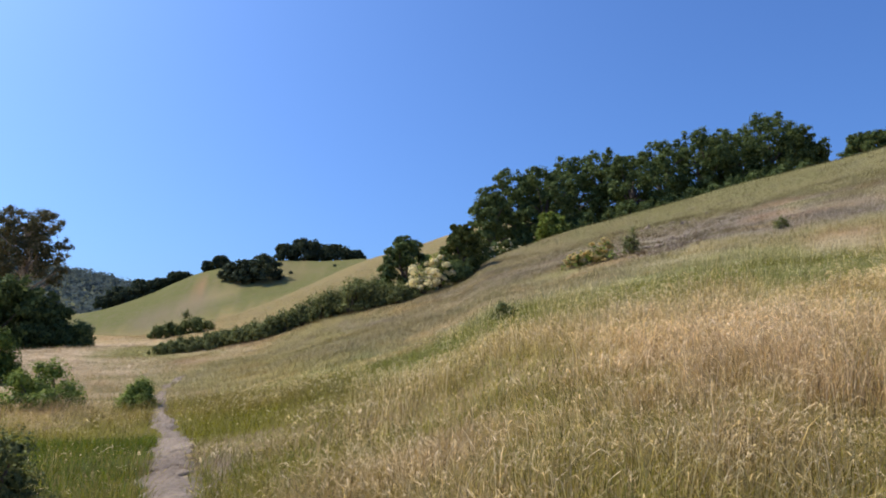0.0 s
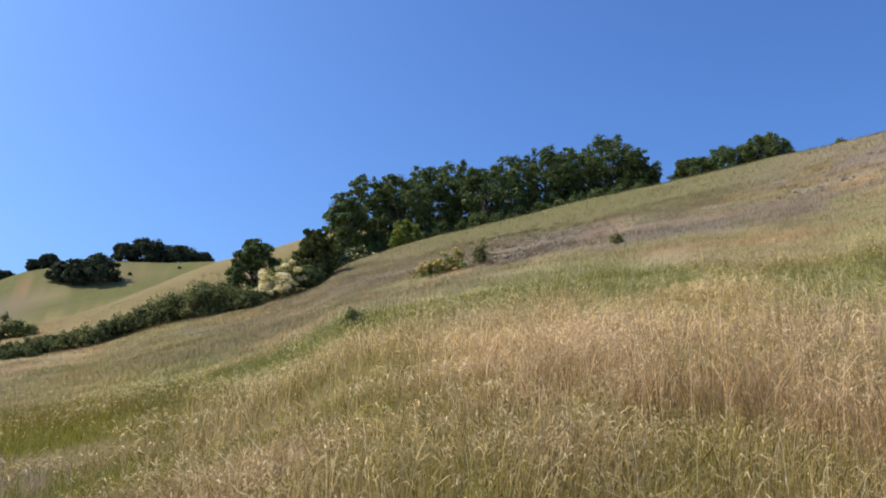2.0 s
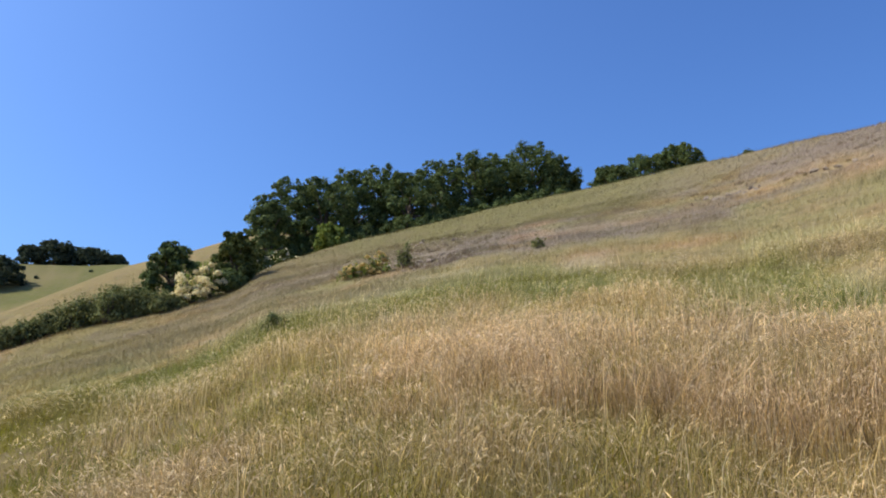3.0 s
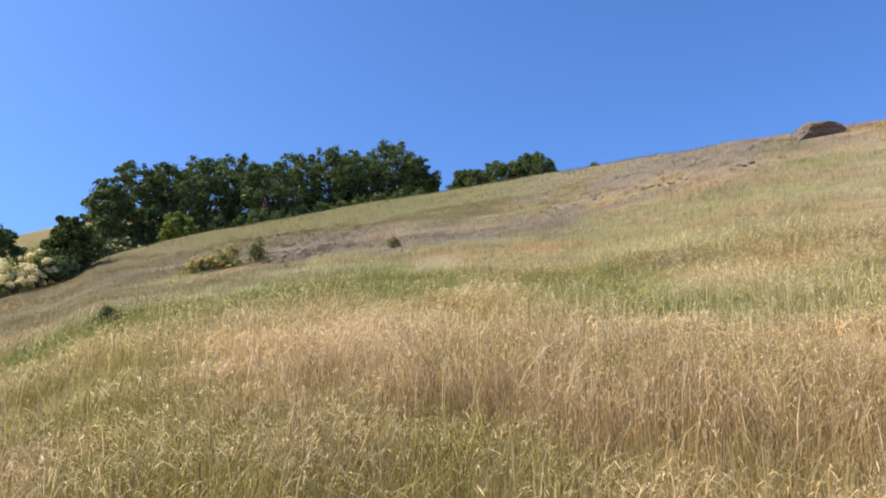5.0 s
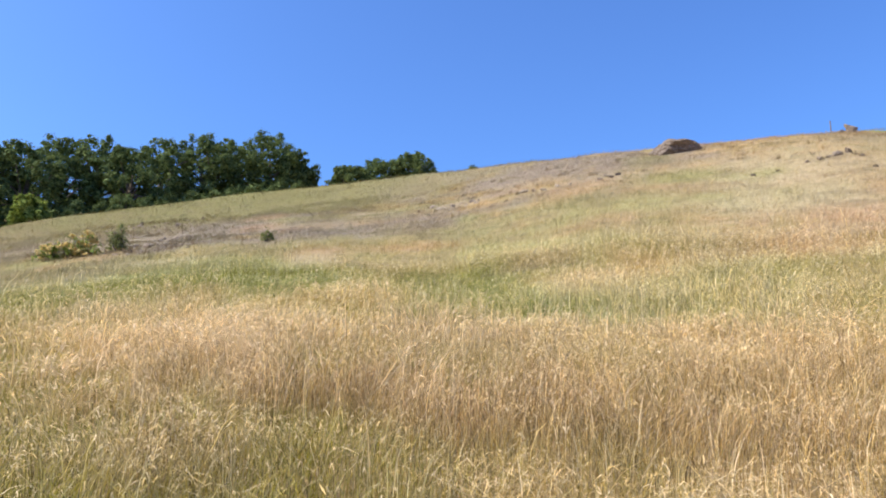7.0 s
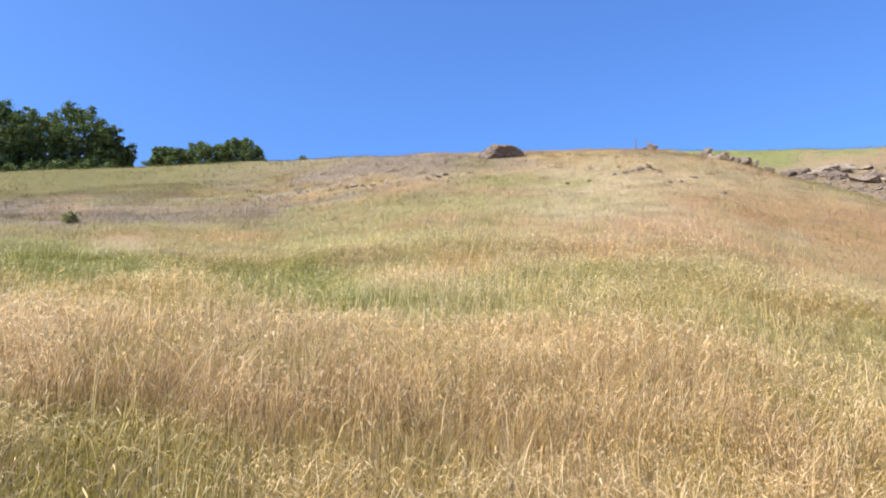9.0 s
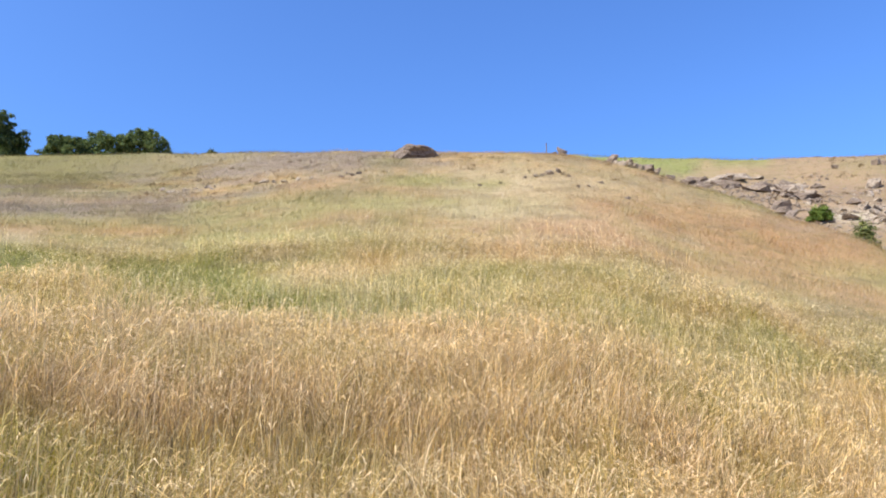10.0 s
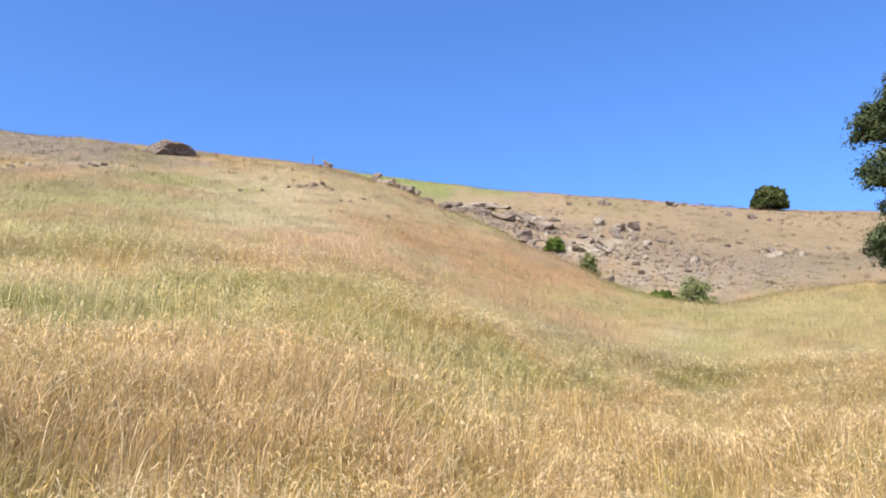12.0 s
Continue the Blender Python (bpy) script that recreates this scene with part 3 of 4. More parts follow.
def oak(name, label, at, tall, wide, seed, leaf=None, size=0.26, leaves=5200, low=0.12, group=""):
    """A broad tree: a tapered trunk with limbs and a crown of many lobes of leaf clumps."""
    rg = np.random.default_rng(seed)
    top = new(name)
    top.location = at
    r = wide / 2
    lobes, limbs = [], []
    count = 26
    for i in range(count):
        f = (i + 0.5) / count
        a = i * 2.399 + rg.uniform(-0.4, 0.4)
        z = tall * (low + 0.10 + (0.90 - low - 0.10) * f ** 0.8)
        spread = r * 0.80 * math.sqrt(max(0.03, 1 - (f * 0.98) ** 2.6)) * rg.uniform(0.7, 1.15)
        lr = r * rg.uniform(0.30, 0.46) * (1.15 - 0.35 * f)
        c = (math.cos(a) * spread, math.sin(a) * spread, min(z, tall - lr * 0.75))
        lobes.append((c, lr))
        if i % 2 == 0:
            limbs.append(c)
    lobes.append(((0, 0, tall * 0.62), r * 0.5))
    if low < 0:  # boughs that sweep down to the grass
        for i in range(9):
            a = i * 0.7 + rg.uniform(-0.2, 0.2)
            lobes.append(((math.cos(a) * r * 0.72, math.sin(a) * r * 0.72, tall * rg.uniform(0.08, 0.2)), r * rg.uniform(0.24, 0.34)))
    lobes = puffs(lobes, rg, 4, (0.34, 0.52), tall)
    fork = tall * 0.22
    pieces = [tube([(0, 0, -0.4), (0.02 * tall, 0, fork * 0.5), (0, 0.02 * tall, fork), (0.03 * tall, 0, tall * 0.6)],
                   [tall * 0.05, tall * 0.038, tall * 0.033, tall * 0.012], 8)]
    for c in limbs:
        p = bend((0, 0, fork * rg.uniform(0.8, 1.5)), c, 0.05 * tall, rg)
        pieces.append(tube(p, [tall * 0.020, tall * 0.015, tall * 0.011, tall * 0.008, tall * 0.004], 5))
    vs, fs = join(pieces)
    part("trunk", mesh_of("trunk", vs, fs, (M_BARK,), smooth=True), top)
    v, t = lobes_crown(lobes, leaves, size, rg, fill=0.4, inner=2.1)
    part("crown", mesh_of("crown", v, t, (leaf or M_OAK,)), top)
    return tagged(top, label, "tree", group=group)


def shrub(name, label, at, tall, wide, seed, leaf=None, size=0.12, leaves=1500, group="", bloom=None, share=0.0):
    """A low bush: several stems and lobes of leaf clumps down to the ground, with or without blossom."""
    rg = np.random.default_rng(seed)
    top = new(name)
    top.location = at
    lobes, pieces = [], []
    for i in range(13):
        a, f = i * 2.399 + rg.uniform(-0.3, 0.3), rg.uniform(0.2, 1.0)
        lr = min(tall, wide) * rg.uniform(0.20, 0.34)
        c = (math.cos(a) * wide * 0.34 * f, math.sin(a) * wide * 0.34 * f, tall * rg.uniform(0.35, 0.98) * (1.05 - 0.45 * f * f) - lr * 0.6)
        c = (c[0], c[1], max(lr * 0.5, c[2]))
        lobes.append((c, lr))
        pieces.append(tube(bend((c[0] * 0.15, c[1] * 0.15, -0.1), c, 0.0, rg, 3), [0.035 * tall, 0.025 * tall, 0.018 * tall, 0.008 * tall], 5))
    for i in range(6):
        a, lr = i * 1.05 + rg.uniform(-0.3, 0.3), min(tall, wide) * rg.uniform(0.17, 0.25)
        lobes.append(((math.cos(a) * wide * 0.36, math.sin(a) * wide * 0.36, lr * 0.55), lr))
    lobes.append(((0, 0, tall * 0.4), min(tall, wide) * 0.38))
    vs, fs = join(pieces)
    part("woody_base", mesh_of("woody_base", vs, fs, (M_BARK,), smooth=True), top)
    v, t = lobes_crown(lobes, int(leaves * (1 - share)), size, rg, squash=0.9, inner=2.0)
    along, facing = [], []
    for _ in range(26):
        c, lr = lobes[int(rg.integers(len(lobes)))]
        d = rg.normal(0, 1, 3) + np.array([0, 0, 0.8])
        d /= np.linalg.norm(d)
        for f in np.linspace(0.9, 1.0 + rg.uniform(0.15, 0.75), 9):
            along.append(np.array(c) + d * lr * f + rg.normal(0, size * 0.35, 3))
            facing.append(d)
    sv, st = leaf_cards(np.array(along), np.array(facing), size * 0.9, rg)
    v, t = np.concatenate([v, sv]), np.concatenate([t, st + len(v)])
    part("foliage", mesh_of("foliage", v, t, (leaf or M_SHRUB,)), top)
    if bloom:
        sprays = []
        for _ in range(46):
            c, lr = lobes[int(rg.integers(len(lobes)))]
            d = rg.normal(0, 1, 3) + np.array([0, 0, 0.5])
            d /= np.linalg.norm(d)
            sprays.append((tuple(np.array(c) + d * lr * rg.uniform(0.7, 1.3)), lr * rg.uniform(0.25, 0.55)))
        v, t = lobes_crown(sprays, int(leaves * share), size * 0.9, rg, fill=0.3, squash=0.7)
        part("blossom", mesh_of("blossom", v, t, (bloom,)), top, "pale clusters of blossom")
    return tagged(top, label, "bush", group=group)


def dome_oak(at, tall, wide, seed):
    """A wind-clipped oak: a short trunk under one smooth dome, widest near the grass."""
    rg = np.random.default_rng(seed)
    top = new("round_oak_tree")
    top.location = at
    lobes, pieces = [], [tube([(0, 0, -0.3), (0.05, 0, tall * 0.2), (0, 0.05, tall * 0.5)], [0.24, 0.18, 0.08], 8)]
    for i in range(40):
        f = (i + 0.5) / 40
        a, up = i * 2.399, math.asin(f ** 0.9)
        k = 0.86 * rg.uniform(0.96, 1.04)
        c = (math.cos(a) * math.cos(up) * wide * 0.5 * k, math.sin(a) * math.cos(up) * wide * 0.5 * k, tall * (0.08 + 0.78 * math.sin(up) * rg.uniform(0.96, 1.03)))
        lobes.append((c, wide * rg.uniform(0.10, 0.14)))
        if i % 3 == 0:
            pieces.append(tube(bend((0, 0, tall * 0.2), c, 0.1, rg), [0.07, 0.05, 0.04, 0.03, 0.015], 5))
    for i in range(16):
        lobes.append(((math.cos(i * 0.393) * wide * 0.38, math.sin(i * 0.393) * wide * 0.38, tall * rg.uniform(0.08, 0.2)), wide * 0.12))
    lobes.append(((0, 0, tall * 0.42), wide * 0.34))
    vs, fs = join(pieces)
    part("trunk", mesh_of("trunk", vs, fs, (M_BARK,), smooth=True), top)
    v, t = lobes_crown(puffs(lobes, rg, 3), 15000, 0.13, rg, fill=0.4, squash=0.85, inner=2.5)
    part("crown", mesh_of("crown", v, t, (M_DOME,)), top)
    return tagged(top, "single round dark oak on the skyline", "tree")


def gum_tree(at, tall, seed):
    """A tall gum with a pale open trunk and airy clumps of hanging leaves."""
    rg = np.random.default_rng(seed)
    top = new("eucalyptus_tree")
    top.location = at
    pieces = [tube([(0, 0, -0.5), (0.3, 0.1, tall * 0.3), (-0.1, 0.3, tall * 0.6), (0.2, 0, tall * 0.9)], [0.5, 0.38, 0.26, 0.08], 9)]
    lobes = []
    for i in range(44):
        f = 0.50 + 0.47 * (i + 0.5) / 44
        a = i * 2.399 + rg.uniform(-0.4, 0.4)
        s = tall * 0.24 * math.sqrt(rg.uniform(0.05, 1.0)) * math.sin(math.pi * min(1, (f - 0.26) / 0.86)) ** 0.5
        c = (math.cos(a) * s, math.sin(a) * s, tall * f)
        lobes.append((c, tall * rg.uniform(0.055, 0.088)))
        pieces.append(tube(bend((0.1, 0.1, tall * (f - 0.16)), c, 0.3, rg), [0.16, 0.12, 0.09, 0.06, 0.03], 5))
    lobes = puffs(lobes, rg, 3, top=tall)
    vs, fs = join(pieces)
    part("trunk", mesh_of("trunk", vs, fs, (M_GUMBARK,), smooth=True), top)
    v, t = lobes_crown(lobes, 14000, 0.14, rg, fill=0.3, squash=0.8, long=2.0, inner=1.4)
    part("crown", mesh_of("crown", v, t, (M_GUM,)), top)
    return tagged(top, "tall eucalyptus with an airy reddish-green crown", "tree")


def pine(at, tall, seed):
    """A pine with tiers of spreading boughs that carry thick pads of needles, and gaps between the tiers."""
    rg = np.random.default_rng(seed)
    top = new("pine_tree")
    top.location = at
    part("trunk", mesh_of("trunk", *tube([(0, 0, -0.5), (0.1, 0, tall * 0.4), (0, 0.1, tall * 0.8), (0, 0, tall)], [0.36, 0.28, 0.16, 0.04], 9), (M_BARK,), smooth=True), top)
    pads = []
    for rise, reach, deep in [(8.8, 5.2, 1.8), (12.9, 5.4, 1.0), (17.2, 5.2, 1.5), (21.2, 2.6, 1.0), (24.0, 1.2, 0.8)]:
        z = EYE + 40 * math.tan(radians(rise)) - at.z
        for i in range(11):
            a = i * math.pi / 5.5 + rg.uniform(-0.2, 0.2)
            s = reach * rg.uniform(0.84, 1.06)
            end = (math.cos(a) * s, math.sin(a) * s, z + rg.uniform(-0.3, 0.4))
            part("bough", mesh_of("bough", *tube(bend((0, 0, z - 0.9), end, -0.2, rg), [0.08, 0.06, 0.05, 0.035, 0.015], 5), (M_BARK,), smooth=True), top)
            for k in range(14):
                u = rg.uniform(0.5, 1.0)
                pads.append(((end[0] * u + rg.normal(0, 0.3), end[1] * u + rg.normal(0, 0.3), end[2] + rg.uniform(-0.5, 0.5) * deep), rg.uniform(0.5, 0.95)))
    v, t = lobes_crown(pads, 110000, 0.055, rg, fill=0.5, squash=0.65, long=3.4, inner=2.0)
    part("crown", mesh_of("crown", v, t, (M_PINE,)), top)
    return tagged(top, "tall pine with tiers of dark green needles", "tree")


def top_of(bearing, far, rise):
    """How tall a thing at that spot is whose top stands at a rise in degrees over the eye."""
    return EYE + far * math.tan(radians(rise)) - spot(bearing, far).z


OAK = "dense dark green oak in the grove on the hillside"
for i, (b, r, rise, w) in enumerate([(4.0, 88, 14.9, 7.6), (5.9, 96, 16.4, 9.0), (8.2, 94, 16.3, 8.6), (10.3, 102, 17.0, 9.4), (12.9, 104, 17.6, 9.2), (15.0, 100, 16.9, 8.8),
                                     (17.6, 108, 17.9, 9.6), (20.3, 110, 18.2, 9.8), (22.6, 114, 18.0, 10.0), (25.0, 116, 18.9, 10.4), (27.0, 118, 17.6, 7.0), (28.1, 119, 16.4, 3.6)]):
    oak("oak_tree", OAK, spot(b, r), top_of(b, r, rise), w, 20 + i, group="hillside oak grove", low=-0.08, leaves=12500, size=0.17)
for i, (b, r, rise, w) in enumerate([(31.4, 128, 16.6, 7.0), (34.2, 132, 17.2, 9.0), (36.6, 132, 17.6, 8.4)]):
    oak("oak_tree", "dark green oak showing behind the grassy crest", spot(b, r), top_of(b, r, rise), w, 50 + i, group="crest oaks", low=-0.08, leaves=10000, size=0.18)
for i in range(15):
    b = 5.2 + 1.58 * i
    shrub("bush", "dark leafy bush under the oaks of the grove", spot(b, 84 + 1.55 * i), rng.uniform(1.6, 2.4), rng.uniform(3.2, 4.4), 270 + i, leaf=M_OAK, group="bushes under the grove", size=0.17, leaves=1300)
shrub("bush", "small dark bush on the grassy crest", spot(41.6, 92), 1.5, 3.0, 61)
oak("small_oak_tree", "small round dark green oak by the blossoming bush", spot(-2.95, 60), top_of(-2.95, 60, 11.05), 4.0, 71, size=0.14, leaves=8500, low=-0.1)
shrub("blossoming_bush", "bush covered in cream-white blossom", spot(-1.6, 56.5), top_of(-1.6, 56.5, 9.2), 2.7, 72, leaf=M_FRESH, bloom=M_CREAM, share=0.92, size=0.10, leaves=5200)
shrub("blossoming_bush", "tall bush with sprays of cream-white blossom", spot(-0.3, 57.5), top_of(-0.3, 57.5, 10.2), 2.3, 77, leaf=M_FRESH, bloom=M_CREAM, share=0.9, size=0.10, leaves=5200)
oak("small_oak_tree", "mid-green young oak beside the blossoming bush", spot(1.5, 60), top_of(1.5, 60, 11.9), 3.2, 73, leaf=M_SHRUB, size=0.14, leaves=7500, low=-0.1)
shrub("bush", "dark leafy bush beside the blossoming bush", spot(1.3, 57.5), top_of(1.3, 57.5, 9.5), 2.4, 78, leaf=M_OAK, size=0.12, leaves=4200)
shrub("bush", "green bush with a few pale blossoms at the grove's edge", spot(2.9, 68), 3.2, 4.0, 74, bloom=M_CREAM, share=0.15, size=0.15, leaves=2400)
shrub("bush", "pale flowering bush under the grove", spot(5.2, 76), 1.8, 3.4, 76, bloom=M_CREAM, share=0.2, size=0.15, leaves=1800)
oak("small_oak_tree", "yellow-green young tree in front of the grove", spot(8.7, 83), top_of(8.7, 83, 12.7), 3.2, 75, leaf=M_FRESH, size=0.18, leaves=3000, low=-0.1)

# the row of brush below the spur
for i in range(52):
    f = i / 51
    b = -20.9 + 18.4 * f
    r = 57.0 - 2.0 * f + (1.1 if i % 2 else -0.6) + rng.uniform(-0.7, 0.7)
    tall = np.interp(f, [0, 0.2, 0.45, 0.7, 0.8, 0.9, 1], [0.75, 1.15, 1.55, 2.3, 2.6, 1.7, 1.2]) * rng.uniform(0.82, 1.12)
    shrub("brush_bush", "dark green coyote brush in a long row", spot(b, r), tall, rng.uniform(1.9, 2.9), 100 + i, leaf=M_BRUSH, group="row of brush", size=0.085, leaves=1500)
for i, (b, r, rise, w) in enumerate([(-18.9, 112, 4.85, 7.4), (-20.3, 112, 4.1, 5.4), (-21.3, 110, 3.6, 3.6)]):
    shrub("bush", "dark rounded bush on the green slope", spot(b, r), max(0.8, top_of(b, r, rise)), w, 130 + i, size=0.15, leaves=2600)

# trees on the far green hill
for i, (b, r, rise, w) in enumerate([(-17.3, 256, 9.0, 5.6), (-18.25, 258, 8.35, 3.6), (-16.4, 236, 8.5, 8.0), (-15.4, 232, 8.75, 9.5), (-14.0, 231, 9.25, 11.0), (-12.4, 262, 10.15, 8.0), (-11.0, 264, 10.6, 11.0),
                                     (-9.9, 266, 10.2, 8.0), (-8.6, 262, 10.15, 11.0), (-7.1, 262, 9.45, 7.0), (-24.0, 262, 6.35, 10.0), (-25.0, 262, 5.6, 7.0), (-22.6, 266, 6.95, 9.0), (-21.4, 268, 7.1, 7.0), (-20.2, 268, 7.35, 8.0)]):
    oak("oak_tree", "dark rounded oak on the far green hill", spot(b, r), max(3.0, top_of(b, r, rise)), w, 150 + i, group="far hill oaks", leaf=M_HAZEOAK, size=0.38, leaves=3800, low=-0.2)
for i, (b, r, w) in enumerate([(-15.5, 229, 1.6), (-12.0, 236, 1.3), (-14.9, 228, 1.2), (-8.6, 240, 1.1)]):
    shrub("bush", "tiny dark bush on the far green hill", spot(b, r), w * 0.7, w, 190 + i, leaf=M_HAZEOAK, size=0.2, leaves=260)

# by the trail on the valley side
gum_tree(spot(-30.2, 84), top_of(-30.2, 84, 11.3), 200)
for i, (b, r, rise, w) in enumerate([(-31.8, 76, 6.9, 8.0), (-29.9, 78, 6.1, 6.6), (-28.4, 80, 5.1, 4.8), (-35, 74, 7.0, 9.0)]):
    oak("oak_tree", "dark shady oak at the edge of the meadow", spot(b, r), top_of(b, r, rise), w, 205 + i, group="valley oaks", low=-0.1, size=0.16, leaves=12000)
shrub("bush", "low dark bush at the edge of the meadow", spot(-26.4, 76), top_of(-26.4, 76, 3.7), 3.2, 211, leaf=M_OAK, size=0.15, leaves=3600)
shrub("bush", "dense dark green bush beside the meadow", spot(-31.6, 38), top_of(-31.6, 38, 3.5), 3.2, 212, leaf=M_MID, size=0.075, leaves=9000)
shrub("bush", "sunlit leafy green bush in the dry grass", spot(-28.2, 25), top_of(-28.2, 25, 1.05), 3.1, 213, leaf=M_FRESH, size=0.055, leaves=5000)
shrub("bush", "dark leafy bush at the trailside", spot(-29.9, 9.0), top_of(-29.9, 9.0, -2.8), 1.9, 214, leaf=M_BRUSH, size=0.03, leaves=9000)
shrub("bush", "low bright green bush beside the trail", spot(-22.0, 24), top_of(-22.0, 24, -0.1), 1.3, 215, leaf=M_FRESH, size=0.045, leaves=3600)

# bushes on the open slope
for i, (b, tall, wide) in enumerate([(10.4, 0.8, 1.6), (11.5, 1.05, 1.9), (12.7, 1.0, 1.9)]):
    shrub("flowering_bush", "low bush covered in pale yellow blossom", spot(b, 38.5), tall, wide, 260 + i, leaf=M_FRESH, bloom=M_YELLOW, share=0.9, size=0.075, leaves=2600, group="yellow-flowering bushes")
shrub("bush", "thin green bush among stones", spot(14.7, 39), 1.5, 1.1, 221, leaf=M_BRUSH, size=0.055, leaves=900)
shrub("bush", "small green bush in the grass", spot(4.8, 22.5), 0.62, 1.1, 222, leaf=M_BRUSH, size=0.04, leaves=900)
shrub("bush", "small green bush on the dusky slope", spot(25.3, 36), 0.7, 0.9, 223, leaf=M_BRUSH, size=0.045, leaves=420)
shrub("bush", "round green bush on the edge of the gully", spot(87.7, 65), top_of(87.7, 65, 11.0), 2.6, 224, leaf=M_MID, size=0.11, leaves=3000)
shrub("bush", "dull dark bush on the gully's side", spot(90.2, 57), top_of(90.2, 57, 9.9), 1.8, 225, leaf=M_BRUSH, size=0.09, leaves=1900)
shrub("bush", "pale green willowy bush in the gully", spot(97.9, 41), top_of(97.9, 41, 7.5), 2.6, 226, leaf=M_WILLOW, size=0.06, leaves=3400)
shrub("bush", "low green bush in the gully", spot(95.6, 42), top_of(95.6, 42, 6.7), 1.8, 227, leaf=M_MID, size=0.11, leaves=1400)
dome_oak(spot(103.65, 98), top_of(103.65, 98, 13.78), 4.45, 230)
pine(spot(116.3, 40), top_of(116.3, 40, 25.0), 240)


# ---------------------------------------------------------------- rocks
def rock_mesh(name, seed, mat, cuts=13, level=3, lo=0.42, hi=0.8, coarse=0.22):
    """A broken, weathered stone of unit size."""
    rg = np.random.default_rng(seed)
    bm = bmesh.new()
    bmesh.ops.create_icosphere(bm, subdivisions=level, radius=1.0)
    planes = [(Vector(rg.normal(0, 1, 3)).normalized(), rg.uniform(lo, hi)) for _ in range(cuts)]
    off = Vector(rg.uniform(0, 50, 3))
    for v in bm.verts:
        p = v.co.copy()
        p *= 1 / (abs(p.x) ** 3 + abs(p.y) ** 3 + abs(p.z) ** 3) ** (1 / 3)
        p.x, p.y = p.x * (1 - 0.18 * p.z), p.y * (1 - 0.18 * p.z)
        for n, d in planes:
            over = p.dot(n) - d
            if over > 0:
                p -= n * over
        p *= 1.2 + coarse * noise.noise(p * 1.8 + off) + 0.6 * coarse * noise.noise(p * 5.0 + off)
        v.co = p
    me = bpy.data.meshes.new(name)
    bm.to_mesh(me)
    bm.free()
    me.materials.append(mat)
    return me


def broken_rock(name, seed, mat):
    """An angular broken stone of unit size: the hull of scattered corners."""
    rg = np.random.default_rng(seed)
    bm = bmesh.new()
    for _ in range(15):
        p = Vector(rg.normal(0, 1, 3)).normalized()
        p *= rg.uniform(0.62, 1.22) / (abs(p.x) ** 5 + abs(p.y) ** 5 + abs(p.z) ** 5) ** 0.2
        bm.verts.new(p)
    out = bmesh.ops.convex_hull(bm, input=bm.verts)
    bmesh.ops.delete(bm, geom=[v for v in bm.verts if not v.link_faces], context="VERTS")
    bmesh.ops.recalc_face_normals(bm, faces=bm.faces)
    me = bpy.data.meshes.new(name)
    bm.to_mesh(me)
    bm.free()
    me.materials.append(mat)
    return me


ROCKS = {k: [broken_rock("rock", 300 + 10 * j + i, m) for i in range(7)] for j, (k, m) in enumerate((("grey", M_ROCK), ("pale", M_PALE), ("brown", M_BOULDER)))}
STONES = []


def rock(kind, b, r, size, label, group, flat=0.6, name="rock", ledge=False):
    ob = new(name, ROCKS[kind][int(rng.integers(7))])
    ob.location = spot(b, r, 0.14 * size * flat)
    STONES.append((ob.location.x, ob.location.y, size * 0.75))
    ob.rotation_euler = (rng.uniform(-0.5, 0.5), rng.uniform(-0.5, 0.5), rng.uniform(0, 6.3))
    ob.scale = (size * rng.uniform(0.8, 1.3) / 2, size * rng.uniform(0.7, 1.1) / 2, size * flat * rng.uniform(0.8, 1.2) / 2)
    if ledge:
        ob.rotation_euler = (rng.uniform(-0.15, 0.15), 0.14 + rng.uniform(-0.12, 0.12), radians(-b) + rng.uniform(-0.4, 0.4))
        ob.scale = (size * rng.uniform(0.9, 1.5) / 2, size * rng.uniform(0.7, 1.0) / 2, size * flat * rng.uniform(0.7, 1.2) / 2)
    return tagged(ob, label, name, group=group)


big = new("boulder", rock_mesh("boulder", 394, M_BOULDER, 9, 4, 0.55, 0.9, 0.2))
big.location, big.scale, big.rotation_euler = spot(57.35, 57, -0.06), (1.85, 1.5, 0.74), (0.0, 0.08, -0.95)
STONES.append((big.location.x, big.location.y, 1.9))
tagged(big, "large brown weathered boulder on the grassy crest", "boulder")
for i in range(14):
    rock("pale", 38.2 + 0.3 * i + rng.uniform(-0.15, 0.15), 46.8 + rng.uniform(-0.7, 0.7), rng.uniform(0.25, 0.6), "pale stone in a band across the slope", "pale stones", 0.6, name="stone")
for i in range(34):
    rock("grey" if i % 6 else "pale", rng.uniform(14.2, 20.4), rng.uniform(37, 60), rng.uniform(0.18, 0.5), "grey stone on the bare patch of the slope", "slope stones", 0.6, name="stone")
for b, r, s in [(45.6, 47, 0.8), (46.4, 46.5, 0.6), (47.2, 46.4, 0.8), (48.3, 46.8, 0.8), (49.2, 46.6, 0.7), (51.6, 46.0, 0.6), (52.5, 46.6, 0.8), (53.0, 47.4, 0.6), (52.0, 47.6, 0.6)]:
    rock("grey" if b > 50 else "pale", b, r, s * 0.65, "weathered stone half sunk in the dry slope", "slope stones", 0.6, name="stone")
